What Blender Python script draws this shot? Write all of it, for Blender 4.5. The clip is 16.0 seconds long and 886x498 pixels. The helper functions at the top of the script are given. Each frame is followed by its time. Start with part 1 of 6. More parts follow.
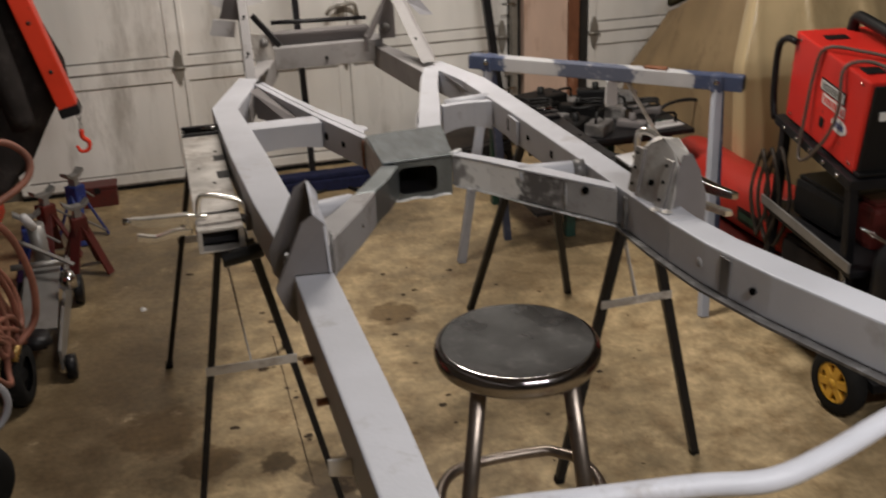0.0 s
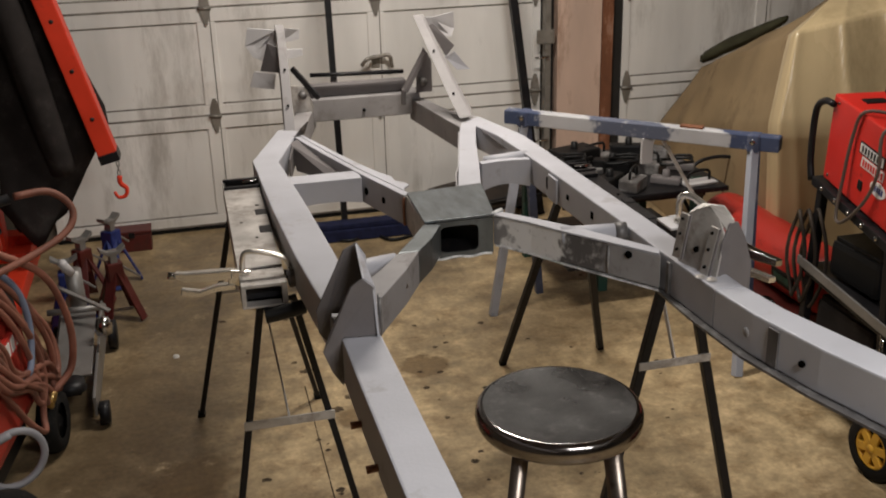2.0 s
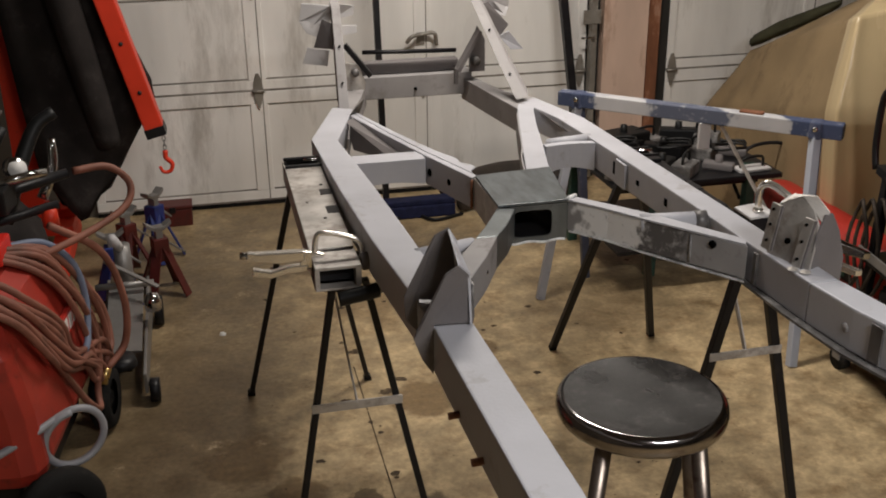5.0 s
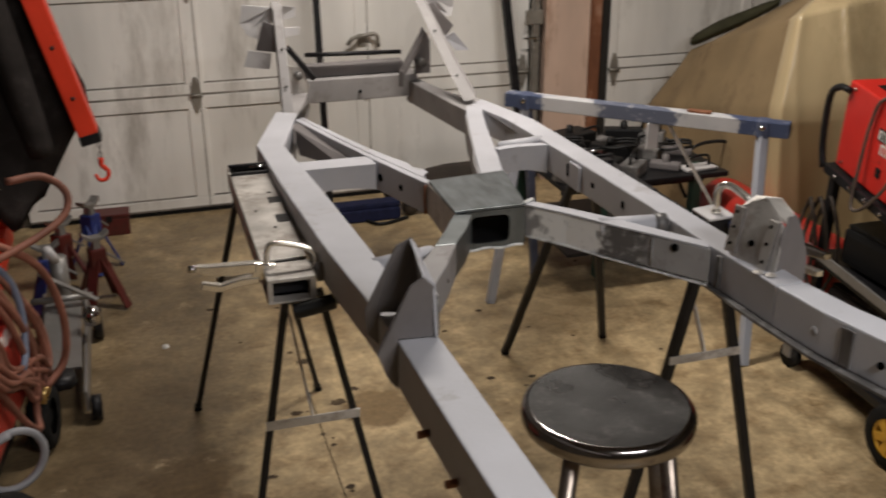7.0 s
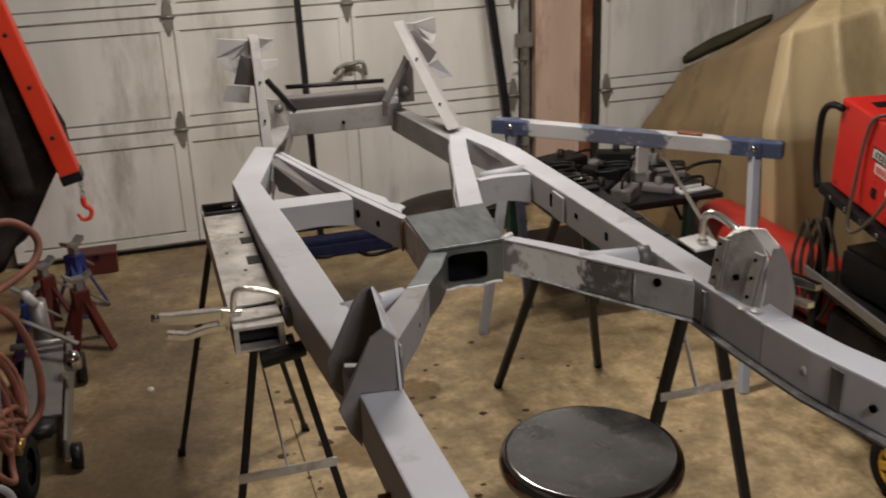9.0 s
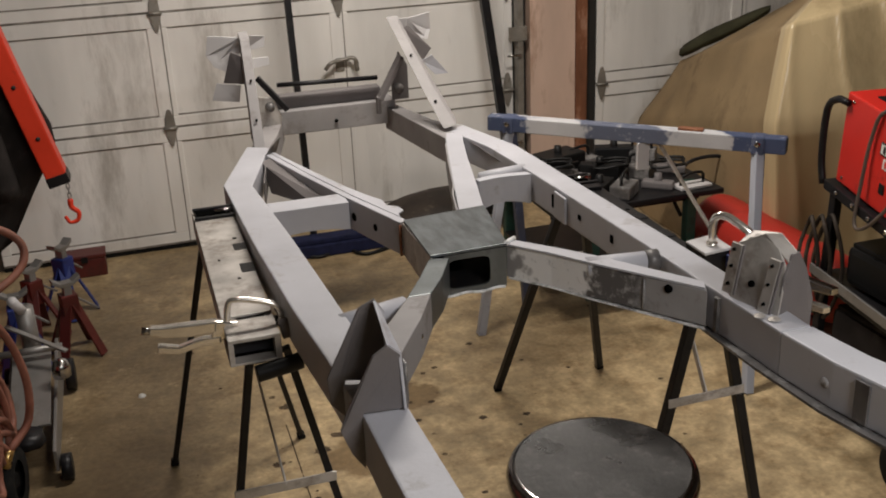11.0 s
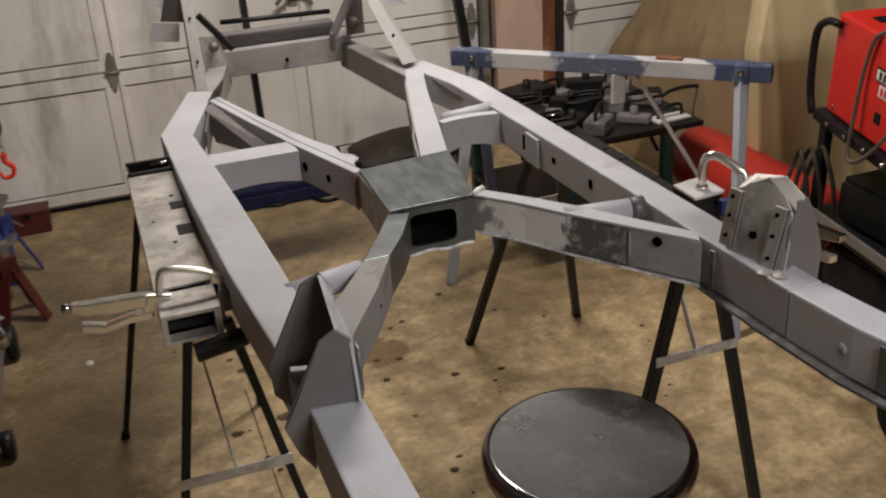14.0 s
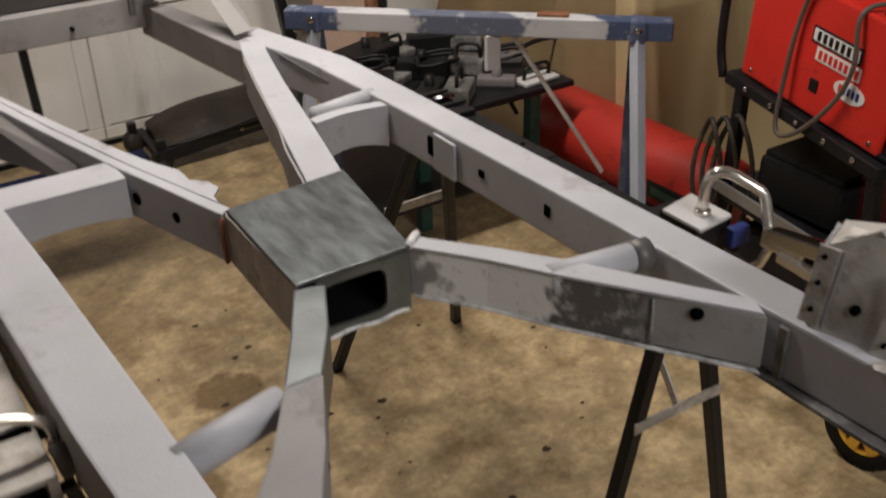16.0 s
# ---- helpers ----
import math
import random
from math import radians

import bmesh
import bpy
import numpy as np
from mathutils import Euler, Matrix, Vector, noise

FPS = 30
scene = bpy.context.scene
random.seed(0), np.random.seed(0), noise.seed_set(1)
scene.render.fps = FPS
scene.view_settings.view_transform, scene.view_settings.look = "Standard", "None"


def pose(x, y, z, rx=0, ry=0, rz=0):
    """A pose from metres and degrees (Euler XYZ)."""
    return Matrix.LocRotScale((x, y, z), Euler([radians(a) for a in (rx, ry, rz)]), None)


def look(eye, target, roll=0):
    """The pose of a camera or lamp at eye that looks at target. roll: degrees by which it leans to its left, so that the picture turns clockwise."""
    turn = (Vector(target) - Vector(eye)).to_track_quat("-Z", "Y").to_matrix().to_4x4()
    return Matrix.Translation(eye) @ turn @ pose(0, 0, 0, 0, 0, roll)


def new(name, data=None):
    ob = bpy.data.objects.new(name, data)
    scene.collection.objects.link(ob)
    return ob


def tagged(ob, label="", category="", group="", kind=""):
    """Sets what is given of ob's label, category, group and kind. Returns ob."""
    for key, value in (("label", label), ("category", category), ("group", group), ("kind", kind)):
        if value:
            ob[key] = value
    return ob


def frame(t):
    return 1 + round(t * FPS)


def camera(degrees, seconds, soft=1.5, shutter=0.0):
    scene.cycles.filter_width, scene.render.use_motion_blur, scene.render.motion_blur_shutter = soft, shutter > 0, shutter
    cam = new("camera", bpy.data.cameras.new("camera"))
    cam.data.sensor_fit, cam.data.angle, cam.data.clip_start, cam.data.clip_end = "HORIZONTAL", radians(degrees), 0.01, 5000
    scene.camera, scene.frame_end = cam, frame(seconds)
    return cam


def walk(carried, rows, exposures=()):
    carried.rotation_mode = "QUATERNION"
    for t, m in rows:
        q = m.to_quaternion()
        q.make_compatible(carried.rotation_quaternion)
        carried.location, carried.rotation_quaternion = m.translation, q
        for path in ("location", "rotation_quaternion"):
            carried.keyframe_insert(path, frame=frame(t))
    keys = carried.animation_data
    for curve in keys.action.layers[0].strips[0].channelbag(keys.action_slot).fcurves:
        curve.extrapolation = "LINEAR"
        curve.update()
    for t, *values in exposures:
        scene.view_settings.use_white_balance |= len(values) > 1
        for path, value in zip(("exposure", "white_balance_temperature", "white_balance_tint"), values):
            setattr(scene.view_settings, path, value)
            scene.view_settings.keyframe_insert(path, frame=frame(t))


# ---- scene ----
cam = camera(46.7, 16.0, soft=1.9, shutter=0.4)
PATH = [
    (0, (0.191, 0.029, 1.686), (0.661, 1.801, 0.886), -2.2),
    (0.5, (0.141, 0.06, 1.698), (0.548, 1.876, 0.965), -1.7),
    (1, (0.141, 0.053, 1.714), (0.598, 1.861, 0.991), -1.5),
    (1.5, (0.146, 0.04, 1.73), (0.601, 1.86, 1.037), -1.4),
    (2, (0.148, 0.047, 1.726), (0.59, 1.859, 1.004), -1.5),
    (2.5, (0.138, 0.059, 1.724), (0.586, 1.838, 0.929), -0.5),
    (3, (0.138, 0.065, 1.716), (0.598, 1.824, 0.884), 1.6),
    (3.5, (0.134, 0.067, 1.718), (0.532, 1.848, 0.899), -0.5),
    (4, (0.132, 0.072, 1.72), (0.527, 1.86, 0.914), -1.0),
    (4.5, (0.084, 0.095, 1.731), (0.5, 1.89, 0.953), -0.7),
    (4.7, (0.048, 0.108, 1.729), (0.461, 1.908, 0.962), -0.6),
    (6.8, (-0.017, 0.186, 1.722), (0.456, 1.978, 0.969), -0.6),
    (7, (-0.001, 0.197, 1.718), (0.531, 1.968, 0.956), -0.3),
    (7.5, (0.017, 0.185, 1.721), (0.666, 1.921, 0.969), -0.2),
    (8, (0.022, 0.184, 1.724), (0.735, 1.902, 0.989), -0.1),
    (8.5, (0.024, 0.191, 1.722), (0.714, 1.92, 0.992), -0.2),
    (9, (0.097, 0.268, 1.721), (0.617, 2.058, 0.996), -2.1),
    (9.2, (0.135, 0.298, 1.724), (0.61, 2.102, 1.002), -2.2),
    (11.3, (0.098, 0.356, 1.718), (0.653, 2.128, 0.975), -2.2),
    (11.5, (0.101, 0.359, 1.716), (0.665, 2.127, 0.97), -2.0),
    (12, (0.136, 0.37, 1.707), (0.679, 2.134, 0.937), -2.0),
    (12.5, (0.187, 0.379, 1.704), (0.664, 2.152, 0.912), -0.7),
    (13, (0.236, 0.402, 1.691), (0.682, 2.174, 0.878), -2.9),
    (13.5, (0.242, 0.425, 1.678), (0.624, 2.202, 0.844), -4.8),
    (14, (0.185, 0.564, 1.663), (0.753, 2.279, 0.806), -3.7),
    (14.5, (0.13, 0.709, 1.662), (0.804, 2.417, 0.867), -1.6),
    (15, (0.207, 0.838, 1.632), (0.787, 2.517, 0.714), -3.9),
    (15.5, (0.261, 1.009, 1.574), (1.003, 2.553, 0.541), -2.5),
    (16, (0.217, 1.208, 1.6), (1.137, 2.68, 0.605), -1.5),
]
walk(cam, [(t, look(eye, target, roll)) for t, eye, target, roll in PATH])

# ---- world, lamps ----
world = bpy.data.worlds.new("world")
scene.world = world
world.use_nodes = True
world.node_tree.nodes["Background"].inputs[0].default_value = (0.9, 0.95, 1.0, 1)
world.node_tree.nodes["Background"].inputs[1].default_value = 0.002


def area_lamp(place, target, sx, sy, watts, colour):
    data = bpy.data.lights.new("lamp", "AREA")
    data.shape, data.size, data.size_y, data.energy, data.color = "RECTANGLE", sx, sy, watts, colour
    ob = new("lamp", data)
    ob.matrix_world = look(place, target)
    return ob


WARM = (1.0, 0.923, 0.835)
COOL = (0.985, 0.965, 0.95)
LAMPS = ((1.08, 3.35, 45, WARM), (1.2, -0.25, 64, COOL))
for lx, ly, watts, tint in LAMPS:
    area_lamp((lx, ly, 2.515), (lx, ly, 0), 1.15, 0.14, watts, tint)
scene.view_settings.exposure = 0.0


# ---- materials ----
def material(name, colour, rough=0.6, metal=0.0, vary=0.15, scale=8.0, dirt=None, dirt_amount=0.0, dirt_scale=3.0,
             bump=0.0, bump_scale=60.0, rough_vary=0.1, random_tint=0.0, coat=0.0, stretch=None, patches=()):
    """A principled surface with a broad and a fine variation, patches of dirt, and a fine relief."""
    m = bpy.data.materials.new(name)
    m.use_nodes = True
    nt = m.node_tree
    n, l = nt.nodes, nt.links
    p = n["Principled BSDF"]
    p.inputs["Metallic"].default_value = metal
    p.inputs["Coat Weight"].default_value = coat
    co = n.new("ShaderNodeTexCoord")
    where = co.outputs["Object"]
    if stretch:
        mp = n.new("ShaderNodeMapping")
        mp.inputs["Scale"].default_value = stretch
        l.new(where, mp.inputs["Vector"])
        where = mp.outputs["Vector"]
    broad = n.new("ShaderNodeTexNoise")
    broad.inputs["Scale"].default_value, broad.inputs["Detail"].default_value = scale, 6
    l.new(where, broad.inputs["Vector"])
    ramp = n.new("ShaderNodeValToRGB")
    lo = tuple(c * (1 - vary) for c in colour) + (1,)
    hi = tuple(min(1, c * (1 + vary)) for c in colour) + (1,)
    ramp.color_ramp.elements[0].position, ramp.color_ramp.elements[0].color = 0.3, lo
    ramp.color_ramp.elements[1].position, ramp.color_ramp.elements[1].color = 0.7, hi
    l.new(broad.outputs["Fac"], ramp.inputs["Fac"])
    out = ramp.outputs["Color"]
    if dirt:
        spots = n.new("ShaderNodeTexNoise")
        spots.inputs["Scale"].default_value, spots.inputs["Detail"].default_value = dirt_scale, 9
        spots.inputs["Roughness"].default_value = 0.74
        l.new(where, spots.inputs["Vector"])
        mask = n.new("ShaderNodeMapRange")
        mask.inputs["From Min"].default_value, mask.inputs["From Max"].default_value = 0.62 - 0.25 * dirt_amount, 0.72 - 0.1 * dirt_amount
        mask.inputs["To Max"].default_value = 0.85
        l.new(spots.outputs["Fac"], mask.inputs["Value"])
        mix = n.new("ShaderNodeMix")
        mix.data_type = "RGBA"
        l.new(mask.outputs["Result"], mix.inputs["Factor"])
        l.new(out, mix.inputs["A"])
        mix.inputs["B"].default_value = (*dirt, 1)
        out = mix.outputs["Result"]
    for px, py, pr, pcol in patches:
        # ragged-edged patch: small ones are soaked-in stains, large soft ones mostly painted shade
        sub = n.new("ShaderNodeVectorMath")
        sub.operation = "SUBTRACT"
        sub.inputs[1].default_value = (px, py, 0)
        l.new(co.outputs["Object"], sub.inputs[0])
        ln = n.new("ShaderNodeVectorMath")
        ln.operation = "LENGTH"
        l.new(sub.outputs["Vector"], ln.inputs[0])
        rag = n.new("ShaderNodeTexNoise")
        rag.inputs["Scale"].default_value, rag.inputs["Detail"].default_value = 1.6 / pr, 7
        l.new(co.outputs["Object"], rag.inputs["Vector"])
        add = n.new("ShaderNodeMath")
        add.operation = "MULTIPLY_ADD"
        add.inputs[1].default_value, add.inputs[2].default_value = -1.3 * pr, 0.65 * pr
        l.new(rag.outputs["Fac"], add.inputs[0])
        tot = n.new("ShaderNodeMath")
        tot.operation = "ADD"
        l.new(ln.outputs["Value"], tot.inputs[0])
        l.new(add.outputs["Value"], tot.inputs[1])
        fade = n.new("ShaderNodeMapRange")
        fade.inputs["From Min"].default_value, fade.inputs["From Max"].default_value = pr * (0.82 if pr < 0.2 else 0.45), pr * (1.05 if pr < 0.2 else 1.35)
        fade.inputs["To Min"].default_value, fade.inputs["To Max"].default_value = 0.85 if pr < 0.2 else 0.62, 0.0
        l.new(tot.outputs["Value"], fade.inputs["Value"])
        mx = n.new("ShaderNodeMix")
        mx.data_type = "RGBA"
        l.new(fade.outputs["Result"], mx.inputs["Factor"])
        l.new(out, mx.inputs["A"])
        mx.inputs["B"].default_value = (*pcol, 1)
        out = mx.outputs["Result"]
    if random_tint:
        info = n.new("ShaderNodeObjectInfo")
        hsv = n.new("ShaderNodeHueSaturation")
        mr = n.new("ShaderNodeMapRange")
        mr.inputs["To Min"].default_value, mr.inputs["To Max"].default_value = 1 - random_tint, 1 + random_tint
        l.new(info.outputs["Random"], mr.inputs["Value"])
        l.new(mr.outputs["Result"], hsv.inputs["Value"])
        l.new(out, hsv.inputs["Color"])
        out = hsv.outputs["Color"]
    l.new(out, p.inputs["Base Color"])
    fine = n.new("ShaderNodeTexNoise")
    fine.inputs["Scale"].default_value, fine.inputs["Detail"].default_value = bump_scale, 5
    l.new(co.outputs["Object"], fine.inputs["Vector"])
    rr = n.new("ShaderNodeMapRange")
    rr.inputs["To Min"].default_value, rr.inputs["To Max"].default_value = max(0.02, rough - rough_vary), min(1, rough + rough_vary)
    l.new(broad.outputs["Fac"], rr.inputs["Value"])
    l.new(rr.outputs["Result"], p.inputs["Roughness"])
    if bump:
        bn = n.new("ShaderNodeBump")
        bn.inputs["Strength"].default_value, bn.inputs["Distance"].default_value = bump, 0.0015
        l.new(fine.outputs["Fac"], bn.inputs["Height"])
        l.new(bn.outputs["Normal"], p.inputs["Normal"])
    return m


PRIMER = material("grey_primer", (0.46, 0.46, 0.498), 0.54, 0, 0.10, 6, (0.30, 0.275, 0.27), 0.2, 9, 0.25, 160)
PRIMER_PALE = material("pale_blue_grey_primer", (0.56, 0.565, 0.61), 0.5, 0, 0.08, 5, (0.42, 0.41, 0.42), 0.15, 9, 0.2, 160)
# grey primer dimmed in colour to offset lamp light, chiefly at the far end
PRIMER_MID = material("dimmed_primer", (0.29, 0.275, 0.275), 0.65, 0, 0.14, 7, (0.16, 0.14, 0.13), 0.3, 8, 0.25, 160)
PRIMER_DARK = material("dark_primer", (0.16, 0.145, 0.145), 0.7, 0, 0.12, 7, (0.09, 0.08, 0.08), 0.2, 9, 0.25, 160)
BARE_STEEL = material("ground_steel", (0.17, 0.185, 0.19), 0.42, 0.7, 0.25, 16, (0.08, 0.075, 0.07), 0.35, 14, 0.2, 220, stretch=(1, 1, 0.5))
PLATE_STEEL = material("brushed_plate_steel", (0.135, 0.15, 0.158), 0.36, 0.5, 0.4, 55, (0.055, 0.062, 0.064), 0.5, 16, 0.3, 160, stretch=(1, 0.22, 1))
MILL_STEEL = material("dark_mill_steel", (0.15, 0.142, 0.14), 0.48, 0.3, 0.35, 14, (0.42, 0.41, 0.40), 0.5, 18, 0.3, 140)
WELD_SCALE = material("brushed_zinc", (0.88, 0.87, 0.86), 0.42, 0.0, 0.2, 24, (0.07, 0.066, 0.064), 0.62, 30, 0.8, 60, stretch=(1, 1, 0.6))
WHITE_PAINT = material("white_overspray", (0.54, 0.525, 0.53), 0.6, 0, 0.08, 7, (0.35, 0.33, 0.32), 0.15, 12, 0.2, 120)
SCALED_LEG = material("zinc_scale_and_primer", (0.33, 0.318, 0.318), 0.55, 0.1, 0.14, 8, (0.2, 0.18, 0.17), 0.3, 12, 0.3, 140)


def add_bands(m, axis, bands):
    """Ragged bands of colour along one axis: edge from, edge to, colour, spots of a second colour, roughness."""
    n, l = m.node_tree.nodes, m.node_tree.links
    p = n["Principled BSDF"]
    co = n.new("ShaderNodeTexCoord")
    sep = n.new("ShaderNodeSeparateXYZ")
    l.new(co.outputs["Object"], sep.inputs[0])
    rag = n.new("ShaderNodeTexNoise")
    rag.inputs["Scale"].default_value, rag.inputs["Detail"].default_value = 26, 8
    l.new(co.outputs["Object"], rag.inputs["Vector"])
    blot = n.new("ShaderNodeTexNoise")
    blot.inputs["Scale"].default_value, blot.inputs["Detail"].default_value, blot.inputs["Roughness"].default_value = 34, 9, 0.7
    l.new(co.outputs["Object"], blot.inputs["Vector"])
    along = n.new("ShaderNodeMath")
    along.operation = "MULTIPLY_ADD"
    along.inputs[1].default_value = 0.09
    l.new(rag.outputs["Fac"], along.inputs[0])
    l.new(sep.outputs[axis], along.inputs[2])
    out = p.inputs["Base Color"].links[0].from_socket
    for a, b, colour, spot, share in bands:
        lo, hi = n.new("ShaderNodeMapRange"), n.new("ShaderNodeMapRange")
        lo.inputs["From Min"].default_value, lo.inputs["From Max"].default_value = a + 0.045 - 0.006, a + 0.045 + 0.006
        hi.inputs["From Min"].default_value, hi.inputs["From Max"].default_value = b + 0.045 - 0.006, b + 0.045 + 0.006
        hi.inputs["To Min"].default_value, hi.inputs["To Max"].default_value = 1, 0
        both = n.new("ShaderNodeMath")
        both.operation = "MULTIPLY"
        for q in (lo, hi):
            l.new(along.outputs["Value"], q.inputs["Value"])
        l.new(lo.outputs["Result"], both.inputs[0])
        l.new(hi.outputs["Result"], both.inputs[1])
        ramp = n.new("ShaderNodeValToRGB")
        ramp.color_ramp.elements[0].position, ramp.color_ramp.elements[0].color = share - 0.06, (*spot, 1)
        ramp.color_ramp.elements[1].position, ramp.color_ramp.elements[1].color = share + 0.06, (*colour, 1)
        l.new(blot.outputs["Fac"], ramp.inputs["Fac"])
        mix = n.new("ShaderNodeMix")
        mix.data_type = "RGBA"
        l.new(both.outputs["Value"], mix.inputs["Factor"])
        l.new(out, mix.inputs["A"])
        l.new(ramp.outputs["Color"], mix.inputs["B"])
        out = mix.outputs["Result"]
    l.new(out, p.inputs["Base Color"])


add_bands(SCALED_LEG, "X", ((0.082, 0.178, (0.90, 0.89, 0.88), (0.24, 0.23, 0.225), 0.37), (0.172, 0.228, (0.12, 0.112, 0.11), (0.42, 0.41, 0.40), 0.40)))
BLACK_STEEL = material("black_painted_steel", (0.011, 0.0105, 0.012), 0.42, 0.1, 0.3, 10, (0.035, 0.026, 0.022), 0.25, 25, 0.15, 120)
BLACK_PLASTIC = material("black_plastic", (0.007, 0.007, 0.0075), 0.5, 0, 0.2, 10, bump=0.15)
RUBBER = material("black_rubber", (0.010, 0.0095, 0.009), 0.85, 0, 0.25, 12, (0.035, 0.03, 0.025), 0.3, 10, 0.3, 90)
CHROME = material("worn_chrome", (0.52, 0.51, 0.51), 0.13, 1.0, 0.08, 10, (0.22, 0.18, 0.15), 0.2, 22, 0.05, 90, 0.05)
SEAT_METAL = material("scuffed_seat_metal", (0.021, 0.019, 0.018), 0.32, 0.0, 0.45, 9, (0.085, 0.076, 0.072), 0.42, 15, 0.25, 120, 0.18)
SEAT_METAL.node_tree.nodes["Principled BSDF"].inputs["Specular IOR Level"].default_value = 0.3
GALV = material("dusty_galvanised_steel", (0.50, 0.47, 0.44), 0.5, 0.35, 0.25, 14, (0.20, 0.16, 0.13), 0.5, 13, 0.25, 110)
RIM_CHROME = material("smoky_chrome", (0.27, 0.25, 0.245), 0.15, 1.0, 0.15, 12, (0.14, 0.11, 0.10), 0.35, 20, 0.05, 90, 0.06)
STOOL_LEG = material("tarnished_chrome", (0.21, 0.175, 0.15), 0.34, 0.9, 0.2, 14, (0.10, 0.075, 0.06), 0.35, 20, 0.08, 90, 0.06)
NICKEL = material("nickel_clamp", (0.86, 0.81, 0.74), 0.24, 0.85, 0.18, 16, (0.40, 0.33, 0.26), 0.25, 18, 0.08, 90)
RED_PAINT = material("red_enamel", (0.62, 0.024, 0.016), 0.38, 0, 0.10, 5, (0.25, 0.02, 0.015), 0.1, 14, 0.08, 160, 0.08)
# red with shade around the jack stands mixed into the colour
RED_DARKENED = material("darkened_red_paint", (0.095, 0.013, 0.010), 0.5, 0, 0.2, 7, (0.04, 0.015, 0.012), 0.4, 12, 0.15, 90)
RED_HEATER = material("worn_red_enamel", (0.45, 0.03, 0.02), 0.42, 0, 0.12, 6, (0.18, 0.02, 0.015), 0.2, 12, 0.08, 120)
# scuffed red enamel with the left side's shade put into its base colour
RED_SHADED = material("scuffed_shaded_red_enamel", (0.36, 0.030, 0.018), 0.48, 0, 0.22, 5, (0.12, 0.018, 0.012), 0.35, 7, 0.1, 90)
RED_ORANGE = material("orange_red_paint", (0.72, 0.045, 0.015), 0.45, 0, 0.1, 6, (0.30, 0.03, 0.02), 0.15, 14, 0.08, 120)
BLUE_PAINT = material("blue_paint", (0.075, 0.095, 0.17), 0.5, 0.1, 0.25, 10, (0.30, 0.30, 0.33), 0.3, 10, 0.2, 120)
SPRAYED = material("blue_under_overspray", (0.54, 0.535, 0.55), 0.55, 0.1, 0.08, 8, (0.20, 0.22, 0.30), 0.4, 6, 0.2, 120)
add_bands(SPRAYED, "X", ((-0.50, -0.285, (0.06, 0.08, 0.15), (0.42, 0.43, 0.47), 0.38), (-0.13, 0.075, (0.12, 0.135, 0.19), (0.44, 0.44, 0.47), 0.38), (0.235, 0.50, (0.06, 0.08, 0.155), (0.40, 0.41, 0.46), 0.36)))
OVERSPRAY_BLUE = material("pale_blue_overspray", (0.40, 0.42, 0.48), 0.6, 0, 0.15, 9, (0.08, 0.10, 0.2), 0.3, 7, 0.2, 120, stretch=(1, 1, 0.4))
# blue darkened likewise, for jack stands standing in shade
BLUE_DARKENED = material("darkened_blue_paint", (0.016, 0.03, 0.16), 0.5, 0, 0.2, 10, (0.012, 0.012, 0.03), 0.3, 10, 0.1, 90)
BROOM_BLUE = material("blue_black_bristle", (0.015, 0.018, 0.05), 0.8, 0, 0.3, 30, bump=0.4, bump_scale=200)
GREEN_PAINT = material("green_paint", (0.022, 0.075, 0.055), 0.55, 0, 0.25, 10, (0.02, 0.02, 0.018), 0.45, 10, 0.15, 90)
YELLOW = material("yellow_plastic", (0.62, 0.33, 0.03), 0.5, 0, 0.15, 12, (0.2, 0.12, 0.03), 0.25, 20, 0.1, 90)
BRASS = material("brass", (0.72, 0.50, 0.20), 0.3, 1.0, 0.15, 16, bump=0.05)
HOSE_RED = material("rust_red_rubber_hose", (0.22, 0.085, 0.056), 0.65, 0, 0.35, 10, (0.10, 0.05, 0.035), 0.35, 12, 0.15, 90)
HOSE_GREY = material("grey_cable", (0.26, 0.26, 0.28), 0.55, 0, 0.15, 10, bump=0.1)
CABLE_BROWN = material("dusty_brown_cable", (0.10, 0.075, 0.06), 0.6, 0, 0.2, 10, bump=0.1)
HOSE_BLUE = material("blue_grey_cable", (0.16, 0.19, 0.27), 0.55, 0, 0.15, 10, bump=0.1)
# vertical streaks paint door reflections into the colour, together with dirt
DOOR_WHITE = material("grubby_streaked_white_door_paint", (0.82, 0.80, 0.77), 0.32, 0, 0.14, 4, (0.44, 0.41, 0.375), 0.34, 3.2, 0.16, 40, 0.18, stretch=(1, 1, 0.22))
DOOR_GAP = material("dirty_door_joint", (0.17, 0.15, 0.13), 0.8, 0, 0.5, 6, (0.45, 0.42, 0.38), 0.5, 5)
HINGE = material("grey_hinge_steel", (0.30, 0.28, 0.25), 0.5, 0.5, 0.2, 14, (0.16, 0.12, 0.09), 0.3, 20)
PINK_WOOD = material("faded_pink_painted_wood", (0.66, 0.48, 0.385), 0.75, 0, 0.14, 5, (0.36, 0.21, 0.14), 0.42, 6, 0.3, 70, stretch=(1, 1, 0.3))
RUST_WOOD = material("peeling_brown_wood", (0.22, 0.085, 0.04), 0.8, 0, 0.4, 14, (0.52, 0.33, 0.24), 0.42, 14, 0.4, 60, stretch=(1, 1, 0.35))
DARK_TRIM = material("dark_weatherstrip", (0.02, 0.018, 0.016), 0.7, 0, 0.3, 10)
CANVAS = material("tan_canvas", (0.30, 0.212, 0.112), 0.85, 0, 0.2, 3.5, (0.17, 0.115, 0.06), 0.35, 4, 0.4, 220)
